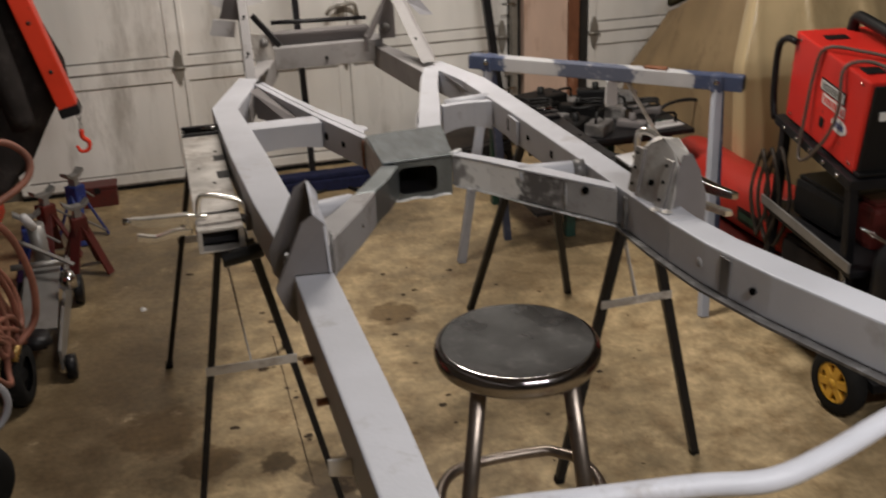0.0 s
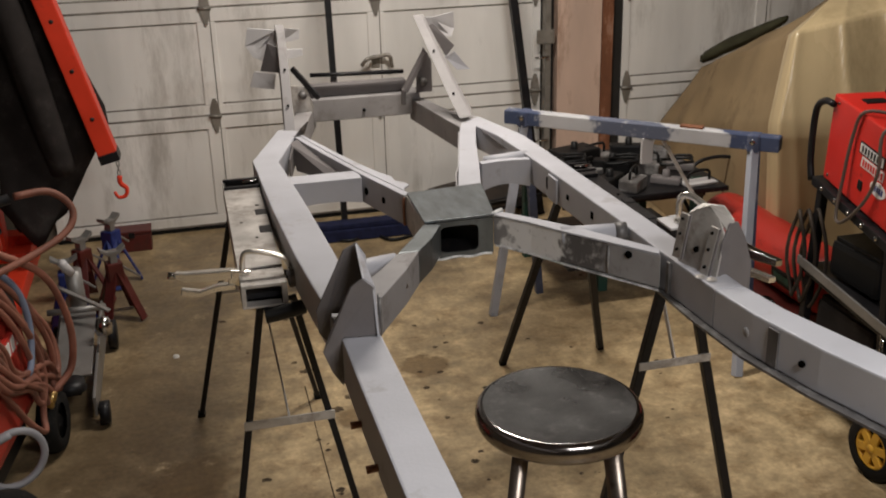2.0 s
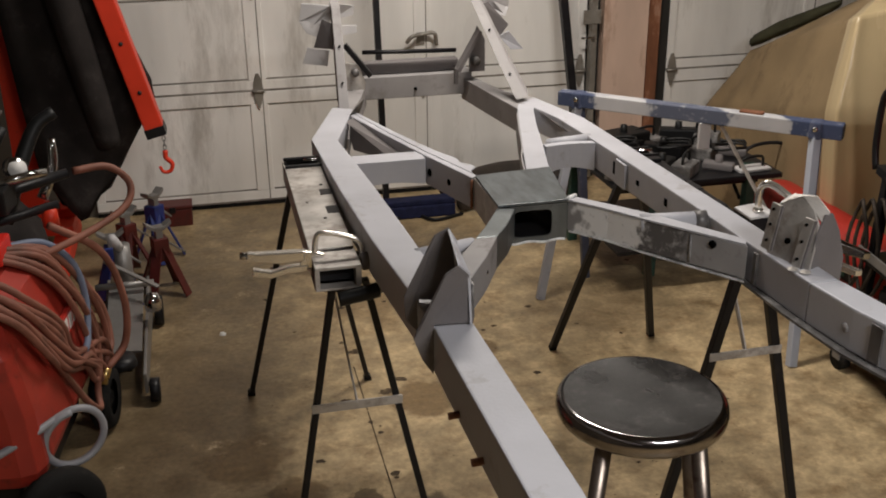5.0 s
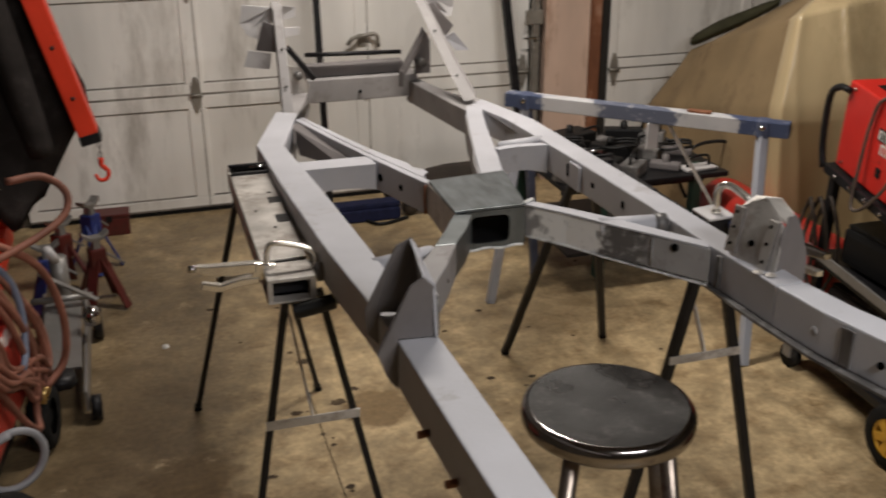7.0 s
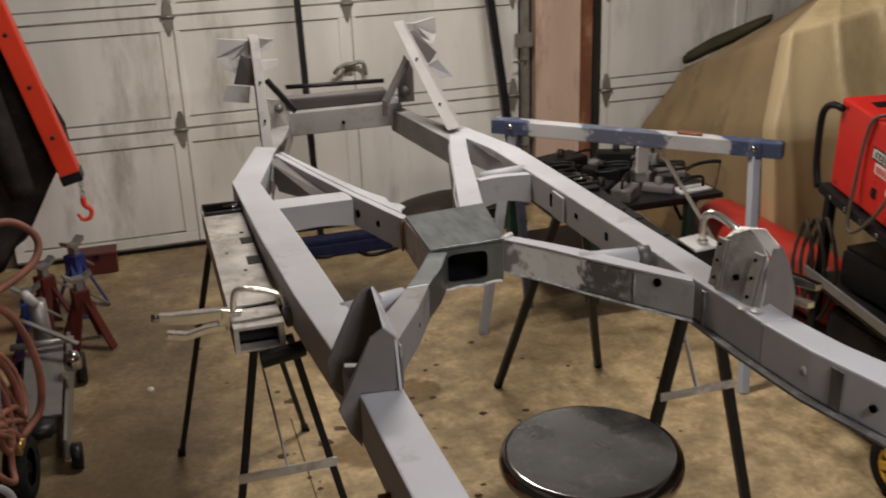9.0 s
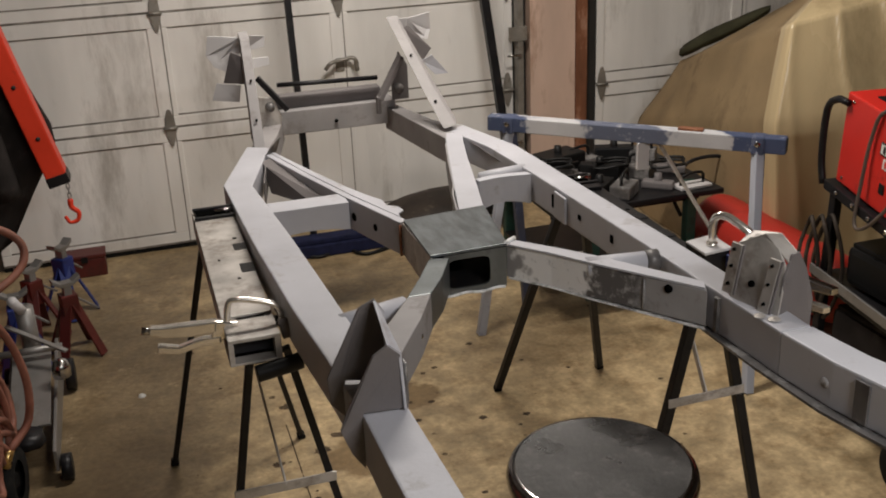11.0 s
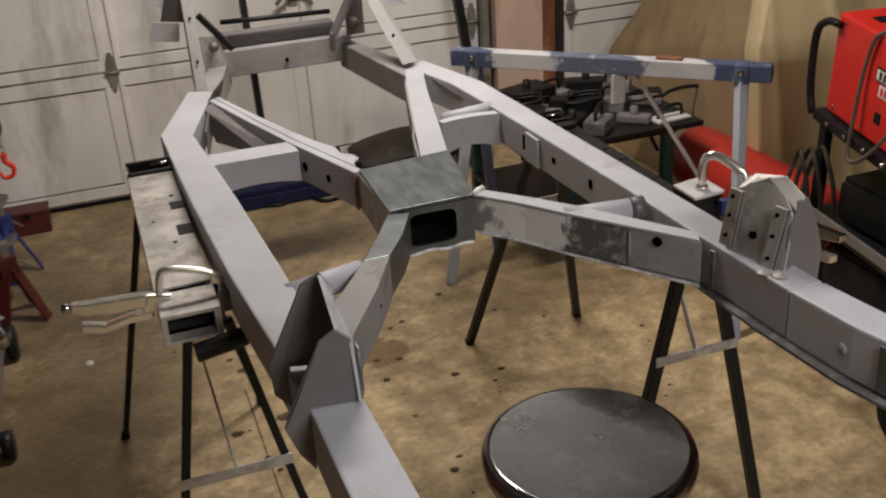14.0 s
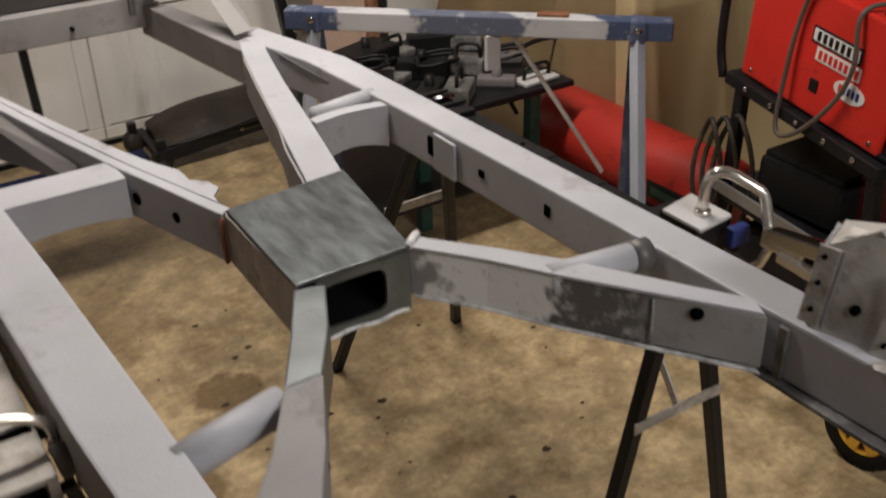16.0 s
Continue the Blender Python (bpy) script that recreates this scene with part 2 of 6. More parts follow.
PLASTIC_SHEET = material("dusty_clear_sheet", (0.58, 0.455, 0.265), 0.25, 0, 0.2, 2.2, (0.42, 0.315, 0.175), 0.4, 2.6, 0.15, 26, 0.1, stretch=(1, 1, 0.3))
DUSTY_BROWN = material("dusty_brown_cloth", (0.23, 0.175, 0.12), 0.7, 0, 0.25, 6, (0.10, 0.08, 0.06), 0.3, 9, 0.3, 60)
OLIVE = material("dark_olive_cloth", (0.05, 0.048, 0.028), 0.9, 0, 0.3, 8, bump=0.4, bump_scale=120)
WORN_VINYL = material("worn_brown_vinyl", (0.034, 0.025, 0.019), 0.6, 0, 0.45, 9, (0.10, 0.078, 0.06), 0.3, 11, 0.4, 90)
JACKET = material("charcoal_jacket_cloth", (0.030, 0.026, 0.025), 0.95, 0, 0.4, 6, (0.065, 0.058, 0.054), 0.3, 6, 0.5, 140)
WHITE_PLASTIC = material("white_plastic", (0.72, 0.71, 0.69), 0.45, 0, 0.05, 8, (0.4, 0.38, 0.36), 0.1, 20)
SILVER = material("silver_painted_steel", (0.26, 0.25, 0.24), 0.42, 0.5, 0.15, 10, (0.2, 0.18, 0.16), 0.3, 12, 0.15, 90)
# mostly unseen walls and ceiling, kept dark so less light bounces back
WALL_PAINT = material("garage_wall_paint", (0.10, 0.085, 0.068), 0.8, 0, 0.12, 2.5, (0.09, 0.075, 0.06), 0.3, 2, 0.25, 80)
CEIL_PAINT = material("ceiling_paint", (0.19, 0.173, 0.152), 0.9, 0, 0.05, 2.0, bump=0.3, bump_scale=120)
# wide soft patches: floor shade put into the colour, with some real staining
SHADE_STAIN = (0.105, 0.072, 0.038)
RUSTY = (0.17, 0.105, 0.042)
OILY = (0.085, 0.052, 0.02)
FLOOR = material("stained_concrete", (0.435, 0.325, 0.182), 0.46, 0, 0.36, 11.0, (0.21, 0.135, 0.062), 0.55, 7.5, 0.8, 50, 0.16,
                 patches=((-0.05, 3.50, 0.40, SHADE_STAIN), (-0.38, 2.95, 0.45, SHADE_STAIN), (0.55, 3.75, 0.20, RUSTY), (0.62, 2.98, 0.12, RUSTY), (0.02, 2.75, 0.14, RUSTY), (-0.55, 2.4, 0.3, SHADE_STAIN), (0.9, 4.3, 0.34, SHADE_STAIN),
                          (0.34, 2.484, 0.052, OILY), (0.49, 2.37, 0.10, OILY), (0.46, 2.28, 0.075, OILY), (1.45, 3.5, 0.34, SHADE_STAIN), (0.85, 3.27, 0.09, RUSTY), (0.15, 2.55, 0.09, RUSTY), (1.95, 1.95, 0.3, SHADE_STAIN), (-0.30, 4.35, 0.45, SHADE_STAIN), (0.25, 4.75, 0.3, SHADE_STAIN), (-0.12, 3.15, 0.30, SHADE_STAIN), (-0.22, 2.75, 0.30, SHADE_STAIN), (-0.05, 4.0, 0.3, SHADE_STAIN)))


def add_grain(m, scale, lo, hi, pale, pale_scale, pale_from):
    """Fine speckle and pale worn patches over a surface's colour."""
    n, l = m.node_tree.nodes, m.node_tree.links
    p = n["Principled BSDF"]
    co = n.new("ShaderNodeTexCoord")
    out = p.inputs["Base Color"].links[0].from_socket
    worn = n.new("ShaderNodeTexNoise")
    worn.inputs["Scale"].default_value, worn.inputs["Detail"].default_value, worn.inputs["Roughness"].default_value = pale_scale, 10, 0.78
    l.new(co.outputs["Object"], worn.inputs["Vector"])
    share = n.new("ShaderNodeMapRange")
    share.inputs["From Min"].default_value, share.inputs["From Max"].default_value, share.inputs["To Max"].default_value = pale_from, pale_from + 0.09, 0.6
    l.new(worn.outputs["Fac"], share.inputs["Value"])
    mix = n.new("ShaderNodeMix")
    mix.data_type = "RGBA"
    l.new(share.outputs["Result"], mix.inputs["Factor"])
    l.new(out, mix.inputs["A"])
    mix.inputs["B"].default_value = (*pale, 1)
    grain = n.new("ShaderNodeTexNoise")
    grain.inputs["Scale"].default_value, grain.inputs["Detail"].default_value, grain.inputs["Roughness"].default_value = scale, 9, 0.7
    l.new(co.outputs["Object"], grain.inputs["Vector"])
    value = n.new("ShaderNodeMapRange")
    value.inputs["From Min"].default_value, value.inputs["From Max"].default_value = 0.32, 0.68
    value.inputs["To Min"].default_value, value.inputs["To Max"].default_value = lo, hi
    l.new(grain.outputs["Fac"], value.inputs["Value"])
    hsv = n.new("ShaderNodeHueSaturation")
    l.new(value.outputs["Result"], hsv.inputs["Value"])
    l.new(mix.outputs["Result"], hsv.inputs["Color"])
    l.new(hsv.outputs["Color"], p.inputs["Base Color"])


add_grain(FLOOR, 48, 0.74, 1.22, (0.60, 0.475, 0.30), 5.5, 0.60)
add_grain(SEAT_METAL, 40, 0.6, 1.5, (0.12, 0.11, 0.105), 9, 0.60)
for m_, level in ((JACKET, 0.12), (RUBBER, 0.2), (OLIVE, 0.15), (BROOM_BLUE, 0.15), (BLACK_PLASTIC, 0.3), (BLACK_STEEL, 0.3), (WORN_VINYL, 0.3)):
    m_.node_tree.nodes["Principled BSDF"].inputs["Specular IOR Level"].default_value = level
STAIN = material("oil_stain", (0.055, 0.034, 0.017), 0.85, 0, 0.4, 9, (0.18, 0.13, 0.07), 0.5, 22)
HOLE = material("dark_hole", (0.003, 0.003, 0.003), 1.0, 0, 0.1, 10)
HOLE.node_tree.nodes["Principled BSDF"].inputs["Specular IOR Level"].default_value = 0
GLOW = bpy.data.materials.new("lamp_tube")
GLOW.use_nodes = True
GLOW.node_tree.nodes["Principled BSDF"].inputs["Emission Color"].default_value = (1, 0.92, 0.82, 1)
GLOW.node_tree.nodes["Principled BSDF"].inputs["Emission Strength"].default_value = 9


# ---- mesh helpers ----
def finish(bm, bevel=0.0, smooth=False):
    bmesh.ops.recalc_face_normals(bm, faces=bm.faces)
    if bevel:
        edges = [e for e in bm.edges if len(e.link_faces) == 2 and e.calc_face_angle(0) > 0.6]
        bmesh.ops.bevel(bm, geom=edges, offset=bevel, segments=2, profile=0.6, affect="EDGES", clamp_overlap=True)
    for f in bm.faces:
        f.smooth = smooth
    return bm


def part(name, bm, mat, parent=None, label=""):
    me = bpy.data.meshes.new(name)
    bm.to_mesh(me)
    bm.free()
    me.materials.append(mat)
    ob = new(name, me)
    if parent:
        ob.parent = parent
    if label:
        ob["label"] = label
    return ob


def thing(name, label, category, group="", kind="", at=(0, 0, 0)):
    ob = new(name)
    ob.empty_display_size = 0.05
    ob.location = at
    return tagged(ob, label, category, group, kind)


def box(lo, hi, bevel=0.003, m=None):
    bm = bmesh.new()
    bmesh.ops.create_cube(bm, size=1)
    for v in bm.verts:
        v.co = Vector([lo[i] + (v.co[i] + 0.5) * (hi[i] - lo[i]) for i in range(3)])
    finish(bm, bevel)
    if m is not None:
        bm.transform(m)
    return bm


def loft(rings, closed=True, caps=True, bevel=0.0, smooth=False):
    """A skin over rings of points, each ring with as many."""
    bm = bmesh.new()
    rows = [[bm.verts.new(p) for p in ring] for ring in rings]
    n = len(rows[0])
    for a, b in zip(rows, rows[1:]):
        for i in range(n if closed else n - 1):
            j = (i + 1) % n
            bm.faces.new((a[i], a[j], b[j], b[i]))
    if caps and closed:
        bm.faces.new(rows[0])
        bm.faces.new(list(reversed(rows[-1])))
    return finish(bm, bevel, smooth)


def smooth_path(points, steps=6):
    pts = [Vector(p) for p in points]
    ext = [2 * pts[0] - pts[1]] + pts + [2 * pts[-1] - pts[-2]]
    out = []
    for i in range(1, len(ext) - 2):
        a, b, c, d = ext[i - 1 : i + 3]
        for s in range(steps):
            t = s / steps
            out.append(0.5 * (2 * b + (c - a) * t + (2 * a - 5 * b + 4 * c - d) * t * t + (3 * b - a - 3 * c + d) * t**3))
    return out + [pts[-1]]


def tube(points, r, sides=10, curve=0, taper=None):
    pts = smooth_path(points, curve) if curve else [Vector(p) for p in points]
    rings, prev = [], None
    for i, p in enumerate(pts):
        d = (pts[min(i + 1, len(pts) - 1)] - pts[max(i - 1, 0)]).normalized()
        side = d.cross(prev.cross(d)) if prev is not None else d.orthogonal()
        if side.length < 1e-6:
            side = d.orthogonal()
        side.normalize()
        prev = side
        up = d.cross(side)
        rad = r if taper is None else r + (taper - r) * i / (len(pts) - 1)
        rings.append([p + rad * (math.cos(a) * side + math.sin(a) * up) for a in [2 * math.pi * k / sides for k in range(sides)]])
    return loft(rings, smooth=True)


def bar(a, b, w, h, bevel=0.002, up=(0, 0, 1)):
    """A rectangular bar from a to b, w wide and h high."""
    a, b = Vector(a), Vector(b)
    d = (b - a).normalized()
    s = d.cross(Vector(up)).normalized()
    u = s.cross(d)
    ring = lambda p: [p - s * w / 2 - u * h / 2, p + s * w / 2 - u * h / 2, p + s * w / 2 + u * h / 2, p - s * w / 2 + u * h / 2]
    return loft([ring(a), ring(b)], bevel=bevel)


def plate(outline, normal_offset, bevel=0.002):
    """A flat plate: an outline of 3D points, thickened along an offset."""
    o = Vector(normal_offset)
    return loft([[Vector(p) for p in outline], [Vector(p) + o for p in outline]], bevel=bevel)


def lathe(profile, sides=28, m=None, smooth=True):
    bm = bmesh.new()
    rows = []
    for r, z in profile:
        if r < 1e-5:
            rows.append([bm.verts.new((0, 0, z))])
        else:
            rows.append([bm.verts.new((r * math.cos(a), r * math.sin(a), z)) for a in [2 * math.pi * k / sides for k in range(sides)]])
    for a, b in zip(rows, rows[1:]):
        for i in range(sides):
            j = (i + 1) % sides
            quad = [a[i % len(a)], a[j % len(a)], b[j % len(b)], b[i % len(b)]]
            quad = list(dict.fromkeys(quad))
            if len(quad) > 2:
                bm.faces.new(quad)
    finish(bm, 0, smooth)
    if m is not None:
        bm.transform(m)
    return bm


def merge(*bms):
    out = bmesh.new()
    for b in bms:
        me = bpy.data.meshes.new("tmp")
        b.to_mesh(me)
        b.free()
        out.from_mesh(me)
        bpy.data.meshes.remove(me)
    return out


def aim(a, b):
    """A pose at a whose z axis points to b."""
    a, b = Vector(a), Vector(b)
    return Matrix.Translation(a) @ (b - a).to_track_quat("Z", "Y").to_matrix().to_4x4()


# ---- the room ----
def structure(name, bm, mat, label, category):
    return tagged(part(name, bm, mat), label, category, kind="structure")


X0, X1, Y0, Y1, H = -1.35, 5.2, -3.2, 5.0, 2.6
structure("floor", box((X0, Y0, -0.12), (X1, Y1 + 0.25, 0), 0), FLOOR, "stained and worn tan concrete garage floor", "floor")
structure("ceiling", box((X0, Y0, H), (X1, Y1 + 0.25, H + 0.1), 0), CEIL_PAINT, "plain unseen garage ceiling, darkened to cut bounce", "ceiling")
structure("wall_west", box((X0 - 0.1, Y0, 0), (X0, Y1 + 0.25, H), 0), WALL_PAINT, "plain painted garage side wall", "wall")
structure("wall_east", box((X1, Y0, 0), (X1 + 0.1, Y1 + 0.25, H), 0), WALL_PAINT, "plain painted garage side wall", "wall")
structure("wall_south", box((X0, Y0 - 0.1, 0), (X1, Y0, H), 0), WALL_PAINT, "plain painted garage rear wall", "wall")
DX0, DX1, EX0, EX1, DH = -0.55, 1.89, 2.335, 4.775, 2.132
structure("wall_north", box((X0, Y1 + 0.02, DH), (X1, Y1 + 0.2, H), 0), WALL_PAINT, "painted wall above the garage doors", "wall")
structure("wall_north_left", box((X0, Y1 + 0.02, 0), (DX0 - 0.002, Y1 + 0.2, DH), 0), WALL_PAINT, "painted wall beside the garage door", "wall")
structure("wall_north_right", box((EX1 + 0.002, Y1 + 0.02, 0), (X1, Y1 + 0.2, DH), 0), WALL_PAINT, "painted wall beside the garage door", "wall")


def garage_door(name, x0, x1, label, seams=(0.549, 1.075, 1.602)):
    door = thing(name, label, "garage door", kind="structure", at=(x0, Y1, 0))
    def put(pname, bm, mat, parent=door, lab=""):
        bm.transform(Matrix.Translation((-x0, -Y1, 0)))
        return part(pname, bm, mat, parent, lab)
    put("joint_backing", box((x0 + 0.01, Y1 + 0.03, 0.01), (x1 - 0.01, Y1 + 0.05, DH - 0.01), 0), DOOR_GAP)
    put("bottom_seal", box((x0, Y1 - 0.004, 0.0), (x1, Y1 + 0.028, 0.022), 0.004), RUBBER)
    cuts = [0.024, *seams, DH - 0.004]
    cols = [x0, x0 + 0.80, x0 + 1.60, x1]
    for i in range(4):
        lo, hi = cuts[i] + 0.002, cuts[i + 1] - 0.002
        put("section_panel", box((x0, Y1, lo), (x1, Y1 + 0.026, hi), 0.002), DOOR_WHITE)
        # dark strips draw groove shade and dirt along the panel edges
        for zl in (lo + 0.052, hi - 0.066, lo - 0.003):
            put("groove_shade_dirt", box((x0, Y1 - 0.0096 if zl < lo else Y1 - 0.004, zl), (x1, Y1 + 0.001, zl + (0.009 if zl < lo else 0.006)), 0), DOOR_GAP)
        for a, b in ((lo, lo + 0.05), (hi - 0.062, hi)):
            put("rail", box((x0, Y1 - 0.009, a), (x1, Y1 - 0.0005, b), 0.004), DOOR_WHITE)
        for k, c in enumerate(cols):
            a = c if k == 0 else c - 0.042
            b = c if k == 3 else c + 0.042
            put("stile", box((a, Y1 - 0.0085, lo + 0.05), (b, Y1 - 0.0004, hi - 0.062), 0.004), DOOR_WHITE)
            if 0 < k < 3:
                put("groove", box((c + 0.016, Y1 - 0.0098, lo), (c + 0.021, Y1 - 0.0083, hi), 0), DOOR_GAP)
    for z in cuts[1:4]:
        for k, c in enumerate(cols):
            c = c + 0.03 if k == 0 else c - 0.03 if k == 3 else c
            y = Y1 - 0.0115
            leaf = merge(
                plate([(c - 0.024, y, z + 0.008), (c + 0.024, y, z + 0.008), (c + 0.020, y, z + 0.045), (c + 0.007, y, z + 0.085), (c - 0.007, y, z + 0.085), (c - 0.020, y, z + 0.045)], (0, -0.006, 0), 0.0015),
                plate([(c - 0.026, y, z - 0.006), (c + 0.026, y, z - 0.006), (c + 0.018, y, z - 0.04), (c + 0.005, y, z - 0.082), (c - 0.005, y, z - 0.082), (c - 0.018, y, z - 0.04)], (0, -0.006, 0), 0.0015))
            h = put("hinge", leaf, HINGE, door, "grey pressed-steel hinge")
            put("hinge_pin", tube([(c - 0.03, y - 0.008, z), (c + 0.03, y - 0.008, z)], 0.008, 8), HINGE, door)
    return door


garage_door("door_1", DX0, DX1, "closed white sectional garage door with dirty panel joints", (0.573, 1.080, 1.604))
garage_door("door_2", EX0, EX1, "closed white sectional garage door behind the covered vehicle")
post = thing("door_post", "pink painted wooden post between the garage doors, paint peeling", "post", kind="structure", at=(2.1, 5.0, 0))
for nm, x0, x1, y0, mat in (("post_board", 1.968, 2.205, 4.955, PINK_WOOD), ("peeling_edge", 2.207, 2.266, 4.948, RUST_WOOD), ("weatherstrip", 2.268, 2.330, 4.985, DARK_TRIM), ("jamb_gap", 1.893, 1.966, 5.01, DARK_TRIM)):
    part(nm, box((x0 - 2.1, y0 - 5.0, 0), (x1 - 2.1, 0.2, H), 0.003), mat, post)
track = thing("door_track", "steel garage door track with brackets on the post", "door track", kind="structure", at=(1.91, 4.97, 0))
part("track_rail", merge(box((-0.012, -0.03, 0.02), (-0.009, 0.02, 2.3), 0), box((-0.012, -0.033, 0.02), (0.016, -0.030, 2.3), 0)), HINGE, track)
for z in (0.42, 0.85, 1.3, 1.8):
    part("bracket", box((-0.06, -0.038, z - 0.035), (0.035, -0.033, z + 0.035), 0.004), HINGE, track)
    part("roller_stem", tube([(-0.07, -0.045, z - 0.1), (0.0, -0.045, z - 0.1)], 0.006, 8), CHROME, track)

# ceiling lamps
for x, y, watts, tint in LAMPS:
    lamp = thing("ceiling_lamp", "long white tube lamp on the ceiling, lit", "ceiling lamp", "ceiling lamps", at=(x, y, H))
    part("housing", box((-0.62, -0.1, -0.055), (0.62, 0.1, 0), 0.006), WHITE_PAINT, lamp)
    part("tube", tube([(-0.58, 0, -0.066), (0.58, 0, -0.066)], 0.013, 10), GLOW, lamp)

# ---- the car frame ----
CX = 0.745


def top(y):
    return 0.955 - 0.055 * (y - 1.6)


frame_ = thing("car_frame", "grey-primed steel car chassis with a welded X-shaped crossmember on sawhorses", "car frame", at=(CX, 2.2, top(2.2) - 0.1))
FO = Vector((CX, 2.2, top(2.2) - 0.1))


def fpart(name, bm, mat, label="", parent=None):
    if parent is None:
        bm.transform(Matrix.Translation(-FO))
        return part(name, bm, mat, frame_, label)
    bm.transform(Matrix.Translation(-FO))
    return part(name, bm, mat, parent, label)


def rail(stations, depth=0.1, bevel=0.004):
    """Boxed rail from stations of outer x, inner x, outer y, inner y and drop of the top."""
    rings = []
    for xo, xi, yo, yi, lift in stations:
        zo, zi = top(yo) + lift, top(yi) + lift
        rings.append([(xo, yo, zo), (xi, yi, zi), (xi, yi, zi - depth), (xo, yo, zo - depth)])
    return loft(rings, bevel=bevel)


LEFT = [(0.347, 0.408, 0.72, 0.72, 0.0), (0.350, 0.418, 1.10, 1.10, 0.0), (0.350, 0.419, 1.45, 1.45, 0.0), (0.351, 0.419, 1.62, 1.62, 0.0),
        (0.342, 0.413, 1.82, 1.82, 0.0), (0.325, 0.409, 2.10, 2.10, 0.0), (0.312, 0.399, 2.50, 2.50, 0.0), (0.308, 0.390, 2.75, 2.75, 0.0), (0.304, 0.378, 3.07, 3.03, 0.0), (0.424, 0.487, 3.52, 3.47, 0.0)]
RIGHT = [(1.262, 1.195, 0.72, 0.72, 0.0), (1.205, 1.140, 1.05, 1.05, 0.0), (1.150, 1.080, 1.33, 1.33, 0.0), (1.120, 1.057, 1.50, 1.50, 0.0), (1.112, 1.053, 1.63, 1.63, 0.0),
         (1.124, 1.058, 1.88, 1.88, 0.0), (1.134, 1.070, 2.13, 2.13, 0.0), (1.146, 1.080, 2.50, 2.50, 0.0), (1.160, 1.086, 2.90, 2.80, 0.0), (1.166, 1.088, 3.10, 3.12, 0.0), (1.122, 1.055, 3.46, 3.40, 0.0)]
fpart("side_rail", rail(LEFT, 0.088), PRIMER, "light grey primed boxed steel rail")
fpart("side_rail", rail(RIGHT[4:], 0.08), PRIMER, "light grey primed boxed steel rail")
fpart("side_rail", rail(RIGHT[:4] + [(1.1125, 1.0532, 1.628, 1.628, 0.0)], 0.08), PRIMER_PALE, "pale blue-grey primed boxed steel rail, curved")
# flange under the curved rail and the bands over its joint
fpart("lower_flange", loft([[(x - 0.012, y, top(y) - 0.081), (x + 0.055, y, top(y) - 0.081), (x + 0.055, y, top(y) - 0.086), (x - 0.012, y, top(y) - 0.086)] for x, y in
                            ((1.19, 0.74), (1.135, 1.05), (1.075, 1.33), (1.052, 1.50), (1.05, 1.68), (1.06, 1.9))]), MILL_STEEL)
fpart("splice_band", plate([(1.0655, 1.425, top(1.43) - 0.008), (1.0625, 1.452, top(1.44) - 0.008), (1.0625, 1.452, top(1.44) - 0.076), (1.0655, 1.425, top(1.43) - 0.076)], (-0.0035, 0, 0), 0.001), MILL_STEEL, "dark unpainted welded joint")
fpart("splice_band", box((1.050, 1.812, top(1.82) - 0.076), (1.0565, 1.824, top(1.82) - 0.008), 0.001), MILL_STEEL)


def disc(p, d, r, thick=0.003, sides=14):
    p, d = Vector(p), Vector(d).normalized()
    return tube([p - d * thick / 2, p + d * thick / 2], r, sides)


fpart("rail_plug", disc((1.056, 1.515, top(1.515) - 0.042), (1, -0.05, 0), 0.009), PRIMER_MID, "welded-up plug in the rail")
fpart("rail_hole", disc((1.071, 1.365, top(1.365) - 0.042), (1, 0.32, 0), 0.0065), HOLE, "small dark drilled hole")
for y, x, hgt in ((2.62, 1.0805, 0.034), (2.57, 1.0805, 0.030), (2.46, 1.079, 0.012), (2.28, 1.075, 0.018)):
    fpart("rail_slot", box((x - 0.003, y - 0.007, top(y) - 0.038 - hgt / 2), (x + 0.003, y + 0.007, top(y) - 0.038 + hgt / 2), 0), HOLE, "dark slot in the rail web")
fpart("flitch_plate", box((1.072, 2.535, top(2.6) - 0.074), (1.0785, 2.60, top(2.6) - 0.006), 0.002), PRIMER)


def leg(pts, depth, mat, name="crossmember_leg", label="", bevel=0.003):
    """A leg of the X: stations of two top corners."""
    rings = []
    for (xa, ya), (xb, yb) in pts:
        za, zb = top(ya) + 0.001, top(yb) + 0.001
        rings.append([(xa, ya, za), (xb, yb, zb), (xb, yb, zb - depth), (xa, ya, za - depth)])
    return fpart(name, loft(rings, bevel=bevel), mat, label)


# far left, far right, near left and near right legs of the X
leg([((0.455, 3.40), (0.475, 3.41)), ((0.519, 3.07), (0.537, 3.075)), ((0.577, 2.80), (0.595, 2.805)), ((0.648, 2.505), (0.668, 2.52))], 0.082, PRIMER, label="grey primed leg of the X-shaped crossmember")
leg([((0.792, 2.505), (0.862, 2.53)), ((0.868, 2.785), (0.926, 2.772)), ((0.938, 3.04), (0.991, 3.03)), ((1.002, 3.27), (1.052, 3.25)), ((1.035, 3.37), (1.085, 3.35))], 0.055, PRIMER, label="grey primed leg of the X-shaped crossmember")
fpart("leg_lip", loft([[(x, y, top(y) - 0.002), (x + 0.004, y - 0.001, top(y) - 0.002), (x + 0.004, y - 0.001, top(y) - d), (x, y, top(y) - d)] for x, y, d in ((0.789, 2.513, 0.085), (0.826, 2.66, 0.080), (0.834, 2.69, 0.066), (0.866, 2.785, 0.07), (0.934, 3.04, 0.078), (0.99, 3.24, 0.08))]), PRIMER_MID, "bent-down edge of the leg")
